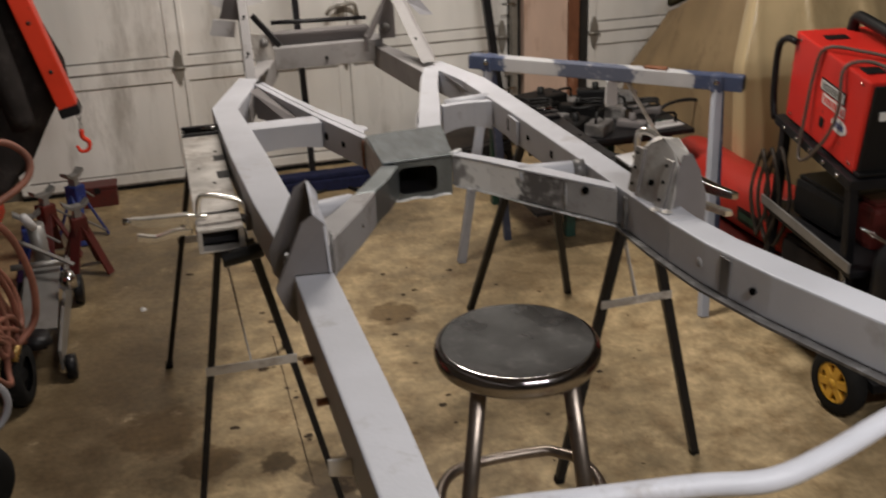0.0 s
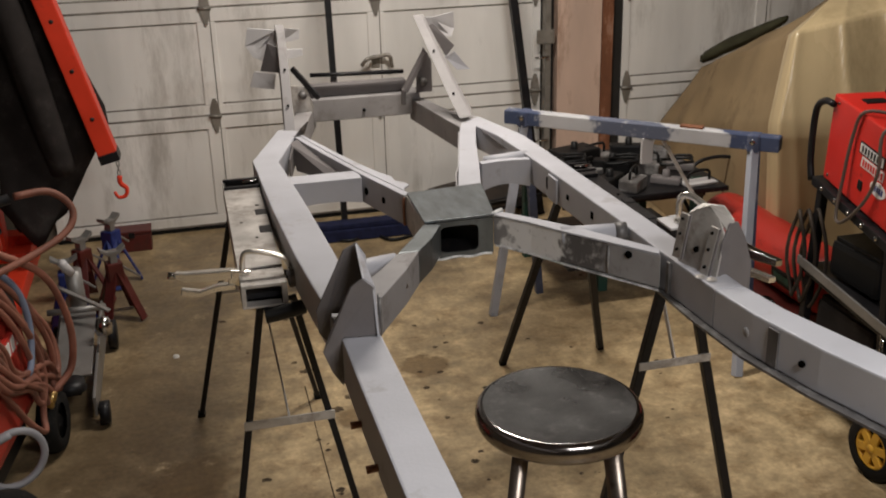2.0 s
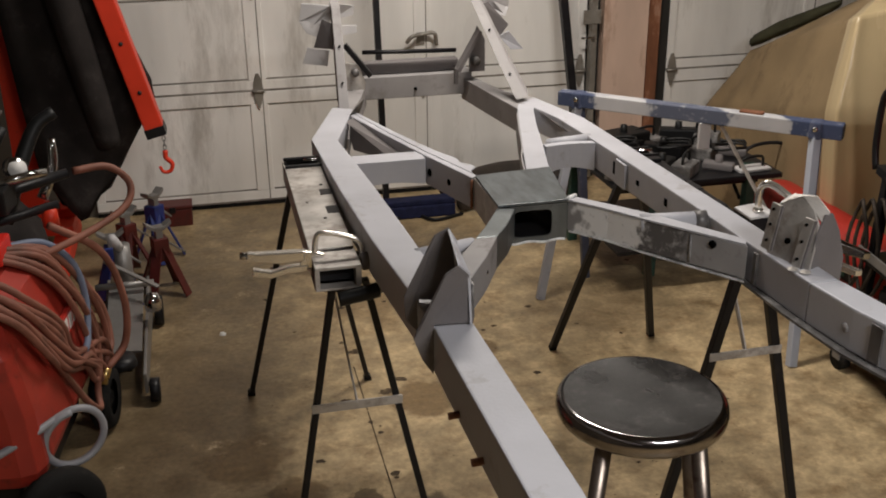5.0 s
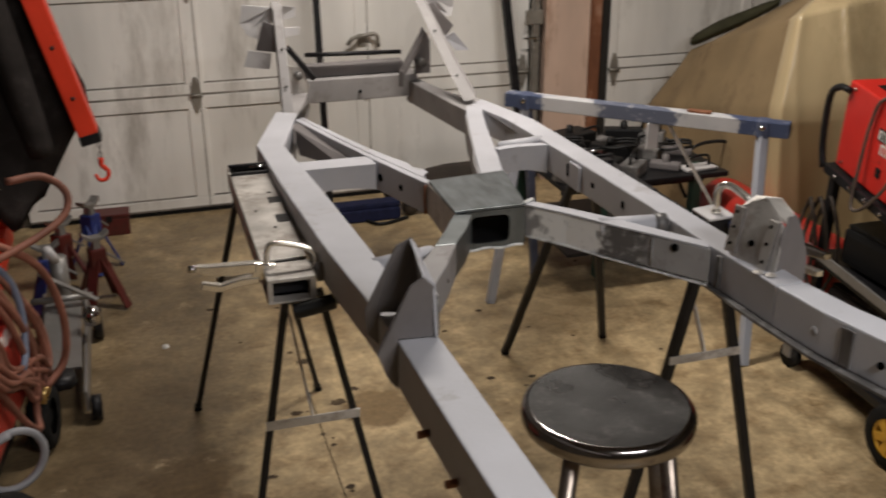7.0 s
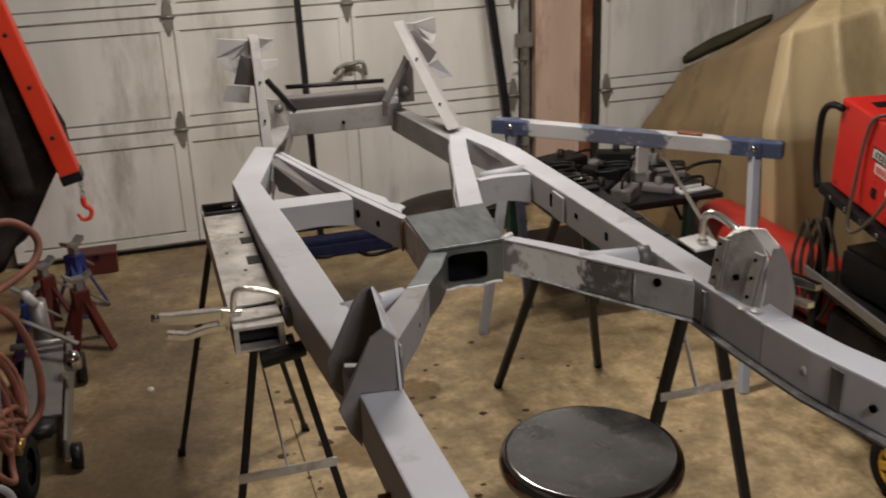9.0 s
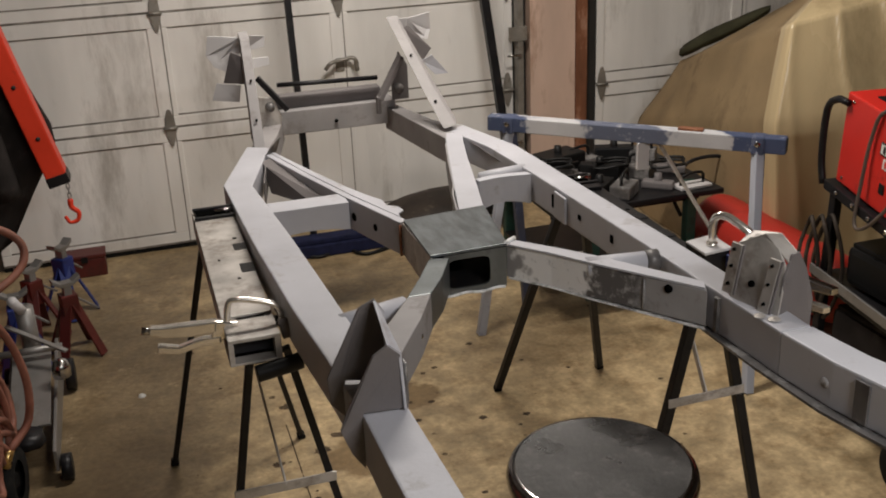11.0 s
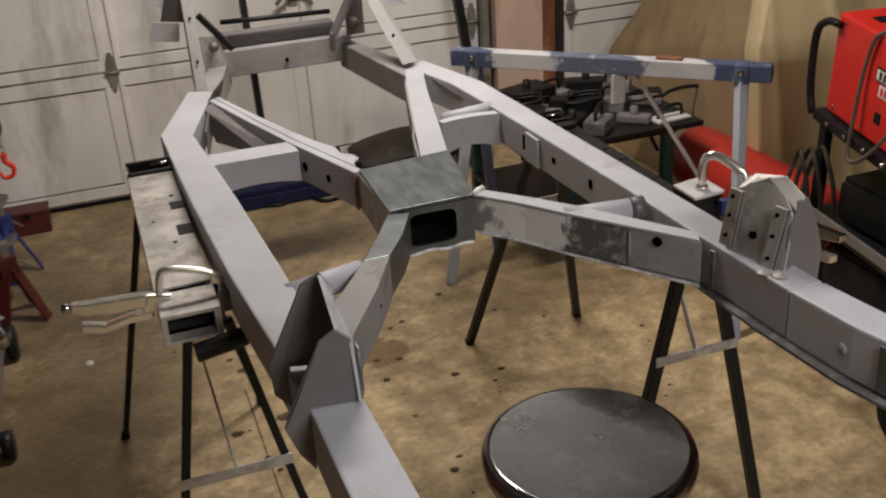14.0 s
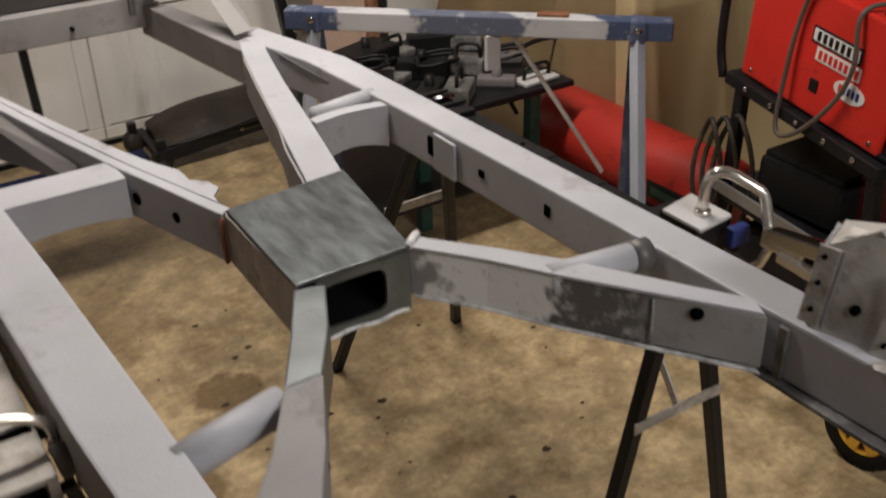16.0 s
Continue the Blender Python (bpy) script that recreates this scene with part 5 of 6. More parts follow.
cput("shelf_lip", bar((1.995, 2.30, 0.415), (2.045, 2.84, 0.435), 0.008, 0.03, 0.001), SILVER)
cput("bottom_deck", plate([(1.99, 2.12, 0.13), (2.36, 2.10, 0.13), (2.38, 2.84, 0.13), (2.02, 2.87, 0.13)], (0, 0, -0.03), 0.004), BLACK_STEEL)
cput("back_frame", tube([wp(-0.015, WL + 0.03, -0.03), wp(-0.015, WL + 0.06, 0.05), wp(-0.02, WL + 0.06, 0.20), wp(-0.015, WL + 0.02, 0.245), wp(-0.01, WL - 0.03, 0.25)], 0.011, 8, 4), BLACK_STEEL, "bent black tube handle")
for k in range(5):
    cput("tray_bolt", disc(wp(-0.022, 0.05 + 0.09 * k, -0.02), (1, 0, 0), 0.006, 0.01), CHROME)
# back wheels: tyre, hub and spokes
def wheel(centre, axis, r, w, hubmat):
    c, a = Vector(centre), Vector(axis).normalized()
    m = aim(c - a * w / 2, c + a * w / 2)
    t = cput("wheel", lathe([(r * 0.62, 0), (r * 0.9, -0.001), (r * 0.985, w * 0.2), (r, w * 0.5), (r * 0.985, w * 0.8), (r * 0.9, w), (r * 0.62, w)], 32, m), RUBBER, "black rubber tyre")
    hubm = lathe([(r * 0.64, w * 0.15), (r * 0.58, 0.0), (r * 0.52, w * 0.2), (r * 0.52, w * 0.7), (r * 0.64, w * 0.85)], 28, m)
    hubm.transform(Matrix.Translation(-CO))
    part("rim", hubm, hubmat, t, "yellow plastic rim")
    disk = lathe([(0, w * 0.45), (r * 0.53, w * 0.45), (r * 0.53, w * 0.55), (0, w * 0.55)], 24, m)
    disk.transform(Matrix.Translation(-CO))
    part("back_disc", disk, DARK_TRIM, t)
    for k in range(6):
        b = math.pi * k / 3 + 0.3
        sp = loft([[(0.012 * sx + 0 * math.cos(b), yy, w * zz) for sx, zz in ((-1, 0.3), (1, 0.3), (1, 0.02), (-1, 0.02))] for yy in (r * 0.08, r * 0.56)], bevel=0.001)
        sp.transform(m @ Matrix.Rotation(b, 4, "Z"))
        sp.transform(Matrix.Translation(-CO))
        part("spoke", sp, hubmat, t)
    nb = lathe([(0, -w * 0.05), (r * 0.13, -w * 0.05), (r * 0.16, w * 0.2)], 14, m)
    nb.transform(Matrix.Translation(-CO))
    part("hub_cap", nb, hubmat, t)
    return t
wheel((1.945, 2.215, 0.1), (1, 0.08, 0), 0.10, 0.05, YELLOW)
wheel((2.42, 2.18, 0.1), (1, 0.08, 0), 0.10, 0.05, YELLOW)
cput("axle", tube([(1.95, 2.215, 0.1), (2.42, 2.18, 0.1)], 0.01, 8), CHROME)
for x, y in ((2.03, 2.83), (2.36, 2.80)):
    cput("caster", tube([(x - 0.015, y, 0.04), (x + 0.015, y, 0.04)], 0.04, 18), RUBBER)
    cput("caster_fork", box((x - 0.022, y - 0.02, 0.04), (x + 0.022, y + 0.02, 0.101), 0.003), SILVER)
def chain(points, name="chain"):
    pts = smooth_path(points, 10)
    links, acc, last = [], 0.0, pts[0]
    for i in range(1, len(pts)):
        acc += (pts[i] - last).length
        last = pts[i]
        if acc > 0.017:
            acc = 0.0
            d = (pts[i] - pts[i - 1]).normalized()
            m = aim(pts[i], pts[i] + d) @ Matrix.Rotation(math.pi / 2 * (len(links) % 2), 4, "Z")
            lk = tube([(0.006 * math.cos(a), 0, 0.013 * math.sin(a)) for a in [2 * math.pi * k / 10 for k in range(11)]], 0.0022, 5)
            lk.transform(m)
            links.append(lk)
    return merge(*links)
cput("chain", chain([(2.0, 2.33, 0.41), (2.0, 2.325, 0.36), (2.0, 2.32, 0.32)]), CHROME, "short hanging steel chain")
cput("chain", chain([(1.985, 2.28, 0.56), (2.03, 2.16, 0.535), (2.11, 2.10, 0.53), (2.20, 2.13, 0.54), (2.26, 2.28, 0.56)]), CHROME, "steel chain round the gas bottle")
cput("chain", chain([(1.985, 2.20, 0.235), (1.985, 2.20, 0.19), (1.985, 2.20, 0.15)]), CHROME)
bottle = thing("gas_cylinder", "small black shielding-gas cylinder with brass valve", "gas cylinder", at=(2.112, 2.205, 0.131))
part("cylinder_body", lathe([(0, 0), (0.088, 0.004), (0.09, 0.02), (0.09, 0.31), (0.083, 0.345), (0.06, 0.375), (0.032, 0.39), (0.03, 0.405), (0, 0.405)], 32), BLACK_STEEL, bottle)
part("valve", lathe([(0.014, 0.40), (0.014, 0.445), (0.02, 0.45), (0.02, 0.465), (0, 0.467)], 14), BRASS, bottle)
part("regulator", tube([(-0.01, 0, 0.435), (0.10, -0.02, 0.44)], 0.014, 12), BRASS, bottle)
part("valve_knob", lathe([(0, 0.495), (0.02, 0.493), (0.022, 0.475), (0.012, 0.467)], 14), CHROME, bottle)
for x in (0.06, 0.105):
    part("gauge", tube([(x, -0.04, 0.475), (x, -0.015, 0.475)], 0.026, 20), BRASS, bottle, "round brass pressure gauge")
    part("gauge_face", tube([(x, -0.042, 0.475), (x, -0.0395, 0.475)], 0.022, 20), WHITE_PLASTIC, bottle)
part("gas_hose", tube([(0.0, -0.02, 0.44), (-0.05, -0.05, 0.40), (-0.09, -0.06, 0.25), (-0.06, -0.07, 0.12), (-0.10, 0.0, 0.04)], 0.006, 8, 5), BLACK_PLASTIC, bottle)
# loops of cable hanging at the cart's back
for k in range(3):
    lp = thing("hanging_cable", "dark cable loop hanging from the welding cart", "cable", "cable loops on the cart", at=(2.04 + 0.014 * k, 2.85 - 0.03 * k, 0.60))
    rr = 0.040 + 0.010 * (k % 3)
    part("loop", tube([(0.008 * math.sin(3 * a), rr * math.sin(a), -0.15 - (0.15 + 0.01 * k) * math.cos(a) * -1) for a in [0.3 * i for i in range(22)]], 0.0065, 8), WORN_VINYL, lp)
for k, (nm, lab, mat, x, y, z, sx, sy, sz) in enumerate((("spare_box", "black plastic case on the cart shelf", BLACK_PLASTIC, 2.18, 2.6, 0.423, 0.2, 0.25, 0.12), ("helmet_bag", "dark cloth bag on the cart deck", JACKET, 2.2, 2.6, 0.131, 0.26, 0.3, 0.2), ("spool_can", "dark red wire spool can on the cart shelf", RED_DARKENED, 2.20, 2.45, 0.402, 0.12, 0.1, 0.14))):
    b_ = thing(nm, lab, nm.replace("_", " "), at=(x, y, z))
    part("body", box((-sx / 2, -sy / 2, 0), (sx / 2, sy / 2, sz), 0.02), mat, b_)
    part("lid", box((-sx / 2 + 0.01, -sy / 2 + 0.01, sz - 0.002), (sx / 2 - 0.01, sy / 2 - 0.01, sz + 0.012), 0.005), mat, b_)
red_cab = thing("red_tool_cabinet", "red steel tool cabinet on the floor", "tool cabinet", at=(2.05, 1.75, 0))
part("cabinet_body", box((-0.08, -0.30, 0.05), (0.34, 0.14, 0.33), 0.006), RED_DARKENED, red_cab)
for k in range(2):
    part("drawer", box((-0.086, -0.29, 0.07 + 0.13 * k), (-0.080, 0.13, 0.18 + 0.13 * k), 0.003), RED_DARKENED, red_cab)
for x in (-0.05, 0.31):
    for y in (-0.26, 0.10):
        part("foot", tube([(x, y, 0), (x, y, 0.05)], 0.025, 10), RUBBER, red_cab)

# ---- covered vehicle ----
cover = thing("covered_vehicle", "vehicle under a tan canvas and dusty plastic sheet", "covered vehicle", at=(3.2, 4.0, 0))
# corners of the cover, level by level: rear and front of the near end, then front and rear of the far end
LEVELS = [[Vector(p) for p in ring] for ring in (
    ((2.40, 4.80, 0.0), (2.36, 3.43, 0.0), (4.75, 3.30, 0.0), (4.75, 4.88, 0.0)),
    ((2.49, 4.78, 0.40), (2.32, 3.46, 0.72), (4.65, 3.36, 0.80), (4.65, 4.86, 0.60)),
    ((2.66, 4.75, 0.68), (2.425, 3.55, 1.05), (4.45, 3.50, 1.38), (4.5, 4.80, 1.20)),
    ((2.93, 4.45, 0.90), (2.69, 3.72, 1.15), (4.2, 3.80, 1.60), (4.3, 4.60, 1.50)),
    ((3.4, 4.15, 1.30), (3.3, 4.0, 1.35), (3.9, 4.0, 1.58), (3.9, 4.2, 1.55)))]


def cover_point(u, v, out=0.0):
    """A point of the draped cover: u runs round its four sides, v up its levels."""
    k, f = int(u) % 4, u - int(u)
    lv, g = min(3, int(v)), v - min(3, int(v))
    lo = LEVELS[lv][k].lerp(LEVELS[lv][(k + 1) % 4], f)
    hi = LEVELS[lv + 1][k].lerp(LEVELS[lv + 1][(k + 1) % 4], f)
    p = lo.lerp(hi, g)
    away = Vector((p.x - 3.55, (p.y - 4.15) * 1.7, 0.25)).normalized()
    n1 = noise.noise(Vector((p.x * 2.1, p.y * 2.1, p.z * 1.2)))
    n2 = noise.noise(Vector((p.x * 7.0, p.y * 7.0, p.z * 1.6 + 4)))
    return p + away * (out + 0.030 * n1 + 0.013 * n2)


def cover_mesh(us, vs, shape, closed):
    bm = bmesh.new()
    rows = []
    for v in vs:
        row = [bm.verts.new(p - Vector((3.2, 4.0, 0))) for p in (shape(u, v) for u in us)]
        for vt in row:
            vt.co.y, vt.co.z = min(vt.co.y, 0.95), max(vt.co.z, 0.004)
        rows.append(row)
    n = len(us)
    for a, b in zip(rows, rows[1:]):
        for j in range(n if closed else n - 1):
            bm.faces.new((a[j], a[(j + 1) % n], b[(j + 1) % n], b[j]))
    if closed:
        bm.faces.new(rows[-1])
    return finish(bm, 0, True)


def sheet_point(u, v):
    # loose plastic gathered in slanting pleats
    w = u * 19 + 1.3 * v + 2.2 * noise.noise(Vector((u * 3, v * 0.8, 7)))
    fan = (u - 0.98) / (0.55 + 0.30 * (3.4 - v))
    long_fold = 0.030 * (1 - abs(math.sin(13 * fan + 0.7 * noise.noise(Vector((fan * 2, v * 0.35, 3)))))) ** 3
    thin_fold = 0.012 * (1 - abs(math.sin(31 * fan + 0.25 * w))) ** 4
    crease = 0.010 * noise.noise(Vector((u * 9, v * 1.2, 2)))
    ease = min(1.0, max(0.0, (u - 0.93) / 0.14))
    return cover_point(u, v, 0.010 + 0.020 * ease + ease * (long_fold + thin_fold + crease))


part("canvas_cover", cover_mesh([k / 30 for k in range(120)], [k / 12 for k in range(49)], cover_point, True), CANVAS, cover, "wrinkled tan canvas cover")
part("plastic_sheet", cover_mesh([0.93 + 0.9 * (k / 150) for k in range(151)], [0.03 + 3.2 * k / 60 for k in range(61)], sheet_point, False), PLASTIC_SHEET, cover, "dusty yellowish plastic sheet draped over the canvas")
part("dark_patch", cover_mesh([1.20 + 0.26 * (k / 20) for k in range(21)], [1.40 + 0.62 * k / 14 for k in range(15)], lambda u, v: sheet_point(u, v) + Vector((0, -0.035 * max(0.0, 1 - ((u - 1.36) / 0.09) ** 2 - ((v - 1.74 - 1.3 * (u - 1.36)) / 0.10) ** 2) ** 0.5 + 0.012, 0)), False), DUSTY_BROWN, cover, "dark brown cloth showing under the plastic")
cloth = thing("folded_cloth", "dark olive cloth lying along the canvas cover", "cloth", at=(2.77, 4.55, 0.81))
c0, c1 = Vector((-0.125, 0.15, -0.105)), Vector((0.13, -0.16, 0.115))
roll = []
for k in range(11):
    f = k / 10
    c = c0.lerp(c1, f)
    w = 0.25 + 0.75 * math.sin(math.pi * min(1, 0.12 + 0.85 * f)) ** 0.6
    roll.append([c + Vector((-0.05 * w * math.cos(a), -0.05 * w * math.cos(a), 0.030 + 0.036 * w * math.sin(a) * (1 + 0.2 * math.sin(3 * a + 7 * f)) + 0.006 * math.sin(9 * f + 4 * a))) for a in [2 * math.pi * j / 16 for j in range(16)]])
part("cloth_roll", loft(roll, smooth=True), OLIVE, cloth)

# ---- left side: cutter on wheels with hoses ----
comp = thing("plasma_cart", "red wheeled machine hung with rust-red hoses and grey cables", "machine cart", at=(-0.62, 2.80, 0))
comp.rotation_euler[2] = radians(-7)
def pput(name, bm, mat, label=""):
    return part(name, bm, mat, comp, label)
def case_ring(z, x1, y0, y1, r=0.05):
    return [(-0.20, y0, z), (x1 - r, y0, z), (x1 - 0.3 * r, y0 + 0.3 * r, z), (x1, y0 + r, z), (x1, y1 - r, z), (x1 - 0.3 * r, y1 - 0.3 * r, z), (x1 - r, y1, z), (-0.20, y1, z)]
pput("red_case", loft([case_ring(0.225, 0.19, -0.36, 0.26), case_ring(0.27, 0.205, -0.38, 0.27), case_ring(0.42, 0.198, -0.38, 0.25), case_ring(0.58, 0.175, -0.38, 0.22), case_ring(0.66, 0.15, -0.36, 0.19), case_ring(0.69, 0.10, -0.32, 0.14)], bevel=0.004, smooth=False), RED_SHADED, "worn red enamelled case, darkened for shade")
pput("black_base", box((-0.22, -0.34, 0.09), (0.14, 0.24, 0.224), 0.01), BLACK_PLASTIC)
mk = pput("side_mark", box((0.19, -0.06, 0.45), (0.2035, 0.14, 0.51), 0), RED_HEATER)
for k in range(4):
    mb = box((0.2, -0.045 + 0.045 * k, 0.46), (0.2055, -0.015 + 0.045 * k, 0.50), 0)
    part("mark_bar", mb, WHITE_PLASTIC, mk)
def pwheel(y, x, r, turn=0.0):
    d = Vector((math.cos(turn), math.sin(turn), 0)) * 0.03
    m = aim(Vector((x, y, r)) - d, Vector((x, y, r)) + d)
    w = pput("wheel", lathe([(r * 0.55, 0.004), (r * 0.88, 0), (r, 0.018), (r, 0.042), (r * 0.88, 0.06), (r * 0.55, 0.056)], 32, m), RUBBER, "black rubber tyre")
    part("rim", lathe([(0, 0.02), (r * 0.2, 0.05), (r * 0.3, 0.03), (r * 0.56, 0.045), (r * 0.56, 0.01), (0, 0.01)], 24, m), BLACK_PLASTIC, w)
pwheel(-0.335, 0.215, 0.125, -0.85)
pwheel(0.29, 0.205, 0.10)
pwheel(-0.29, -0.25, 0.115)
pwheel(0.29, -0.25, 0.10)
pput("handle_post", tube([(-0.02, 0.2, 0.55), (-0.02, 0.24, 0.80), (-0.04, 0.18, 0.90), (-0.10, 0.1, 0.93)], 0.016, 10, 4), BLACK_STEEL)
pput("gauge_block", box((0.0, 0.05, 0.79), (0.09, 0.16, 0.86), 0.008), BLACK_PLASTIC)
pput("gauge_block", box((0.02, -0.08, 0.70), (0.10, 0.02, 0.76), 0.008), RED_PAINT)
pput("hose_fitting", tube([(0.06, 0.10, 0.865), (0.13, 0.16, 0.868), (0.16, 0.20, 0.862)], 0.013, 10), CHROME, "chrome hose coupling")
pput("torch_head", tube([(-0.06, 0.22, 0.90), (0.0, 0.24, 0.97), (0.05, 0.26, 1.03)], 0.022, 10, 3, 0.012), CHROME)
pput("grip_handle", tube([(0.03, 0.20, 0.72), (0.07, 0.28, 0.85), (0.11, 0.35, 0.95), (0.16, 0.38, 0.985)], 0.024, 12, 4, 0.018), BLACK_PLASTIC, "black rubber-covered handle")
pput("grip_handle", tube([(-0.06, 0.16, 0.72), (-0.02, 0.25, 0.86), (0.03, 0.32, 0.96)], 0.020, 12, 4, 0.016), BLACK_PLASTIC)
pput("valve_pipe", tube([(0.12, 0.28, 0.76), (0.15, 0.32, 0.84), (0.155, 0.33, 0.92)], 0.016, 10, 3, 0.011), CHROME, "chrome valve pipe")
for a, b, r in (((-0.10, 0.06, 0.80), (0.20, 0.27, 0.835), 0.015), ((-0.10, 0.02, 0.74), (0.17, 0.24, 0.755), 0.013), ((0.02, -0.02, 0.69), (0.03, 0.16, 0.86), 0.011)):
    pput("bracket_bar", tube([a, b], r, 10), BLACK_STEEL)
pput("valve_cap", lathe([(0, 0.05), (0.02, 0.048), (0.024, 0.0), (0, 0)], 14, Matrix.Translation((0.15, 0.22, 0.70))), RED_ORANGE, "orange-red valve cap")
pput("gauge", tube([(0.08, 0.20, 0.88), (0.10, 0.17, 0.885)], 0.03, 18), CHROME)
pput("gauge_face", tube([(0.1005, 0.1695, 0.8855), (0.1015, 0.168, 0.886)], 0.025, 18), WHITE_PLASTIC, "white gauge face")
# hoses
rg = random.Random(3)
hoses = thing("air_hose", "rust-red rubber air hose hung in loops over the red machine", "hose", at=(-0.545, 2.80, 0))
hoses.rotation_euler[2] = radians(-7)
part("hose", tube([(0.16, 0.20, 0.86), (0.24, 0.26, 0.85), (0.29, 0.28, 0.79), (0.27, 0.24, 0.73), (0.16, 0.12, 0.69), (0.0, -0.05, 0.67), (-0.12, -0.12, 0.66)], 0.0105, 10, 6), HOSE_RED, hoses)
for k in range(7):
    j = lambda w: rg.uniform(-w, w)
    low = 0.20 + 0.045 * (k % 3) + j(0.02)
    reach = 0.06 + 0.04 * k
    part("hose", tube([(-0.10, -0.42 + 0.015 * k, 0.71 + j(0.02)), (0.03, -0.38 + 0.02 * k, 0.725 + j(0.015)), (0.115, -0.33 + 0.022 * k, 0.65 + j(0.02)), (0.145 + j(0.012), -0.24 + 0.026 * k + j(0.01), 0.53), (0.152 + j(0.012), -0.14 + 0.022 * k + j(0.015), 0.42), (0.160 + j(0.01), -0.06 + reach + j(0.02), low + 0.07),
                       (0.160 + j(0.01), 0.0 + reach, low), (0.158 + j(0.01), 0.05 + reach, low + 0.02), (0.155 + j(0.01), 0.055 + reach, low + 0.12), (0.145 + j(0.01), 0.01 + 0.8 * reach, 0.50 + j(0.03)), (0.10, -0.05 + 0.5 * reach, 0.66 + j(0.02)), (0.0, -0.10 + 0.3 * reach, 0.715 + j(0.015)), (-0.10, -0.12, 0.70)], 0.0095, 9, 5), HOSE_RED, hoses)
cab = thing("power_cable", "grey power cable looped on the red machine", "cable", at=(-0.545, 2.80, 0))
cab.rotation_euler[2] = radians(-7)
part("cable", tube([(0.0, 0.0, 0.72), (0.08, 0.08, 0.70), (0.135, 0.13, 0.62), (0.155, 0.14, 0.52), (0.158, 0.11, 0.43), (0.155, 0.06, 0.38), (0.12, 0.03, 0.36)], 0.010, 8, 6), HOSE_BLUE, cab)
part("cable", tube([(0.02, -0.42, 0.34), (0.10, -0.36, 0.36)] + [(0.185 + 0.062 * math.sin(a), -0.26 + 0.045 * math.sin(a) - 0.002 * a, 0.30 + 0.075 * math.cos(a)) for a in [-0.4 + 0.42 * k for k in range(17)]], 0.0100, 9, 3), HOSE_GREY, cab)
part("cable", tube([(0.10, 0.10, 0.74), (0.20, 0.20, 0.62), (0.235, 0.25, 0.45), (0.22, 0.26, 0.30), (0.17, 0.20, 0.24)], 0.011, 8, 6), HOSE_RED, cab)
part("plug", tube([(0.17, 0.20, 0.245), (0.155, 0.185, 0.20)], 0.014, 10), BRASS, cab)
blue_tool = thing("blue_tube_frame", "blue-grey tube handle on the floor beside the wheel", "tube", at=(-0.52, 2.2, 0))
part("frame", tube([(0.06, 0.12, 0.20), (0.13, 0.10, 0.19), (0.18, 0.06, 0.10), (0.19, 0.03, 0.03), (0.10, 0.02, 0.015), (0.0, 0.0, 0.015)], 0.014, 10, 5), HOSE_BLUE, blue_tool)
part("bracket", box((-0.02, -0.02, 0), (0.03, 0.02, 0.05), 0.004), BLACK_STEEL, blue_tool)

# floor jack behind it
jack = thing("floor_jack", "silver and black floor jack parked against the wall side", "floor jack", at=(-0.335, 3.48, 0))
for x in (-0.07, 0.07):
    part("side_plate", loft([[(x - 0.005, y, z0), (x + 0.005, y, z0), (x + 0.005, y, z1), (x - 0.005, y, z1)] for y, z0, z1 in ((-0.32, 0.04, 0.11), (0.05, 0.05, 0.15), (0.30, 0.06, 0.19))], bevel=0.002), SILVER, jack)
part("top_cover", plate([(-0.06, -0.2, 0.13), (0.06, -0.2, 0.13), (0.06, 0.20, 0.20), (-0.06, 0.20, 0.20)], (0, 0, 0.008)), SILVER, jack)
part("lift_arm", bar((0, -0.28, 0.12), (0, 0.1, 0.09), 0.06, 0.03), BLACK_STEEL, jack)
part("saddle", lathe([(0, 0.16), (0.045, 0.16), (0.05, 0.13), (0.03, 0.12), (0, 0.12)], 20, Matrix.Translation((0, -0.28, 0))), BLACK_STEEL, jack)
part("handle_socket", tube([(0, 0.22, 0.16), (0.0, 0.20, 0.36)], 0.03, 14), SILVER, jack)
part("handle", tube([(0.0, 0.20, 0.34), (-0.02, 0.12, 0.42)], 0.016, 12), WHITE_PAINT, jack)
part("release_lever", bar((-0.06, 0.16, 0.32), (0.12, 0.05, 0.25), 0.018, 0.008), SILVER, jack)
part("cross_shaft", tube([(-0.1, 0.14, 0.23), (0.1, 0.14, 0.23)], 0.012, 10), SILVER, jack)
for y, r in ((-0.30, 0.04), (0.28, 0.055)):
    for x in (-0.095, 0.095):
        part("caster", tube([(x - 0.015, y, r), (x + 0.015, y, r)], r, 18), BLACK_STEEL, jack)
part("knuckle", lathe([(0, 0.06), (0.02, 0.055), (0.03, 0.03), (0.028, 0)], 12, Matrix.Translation((0.10, -0.02, 0.2))), CHROME, jack)


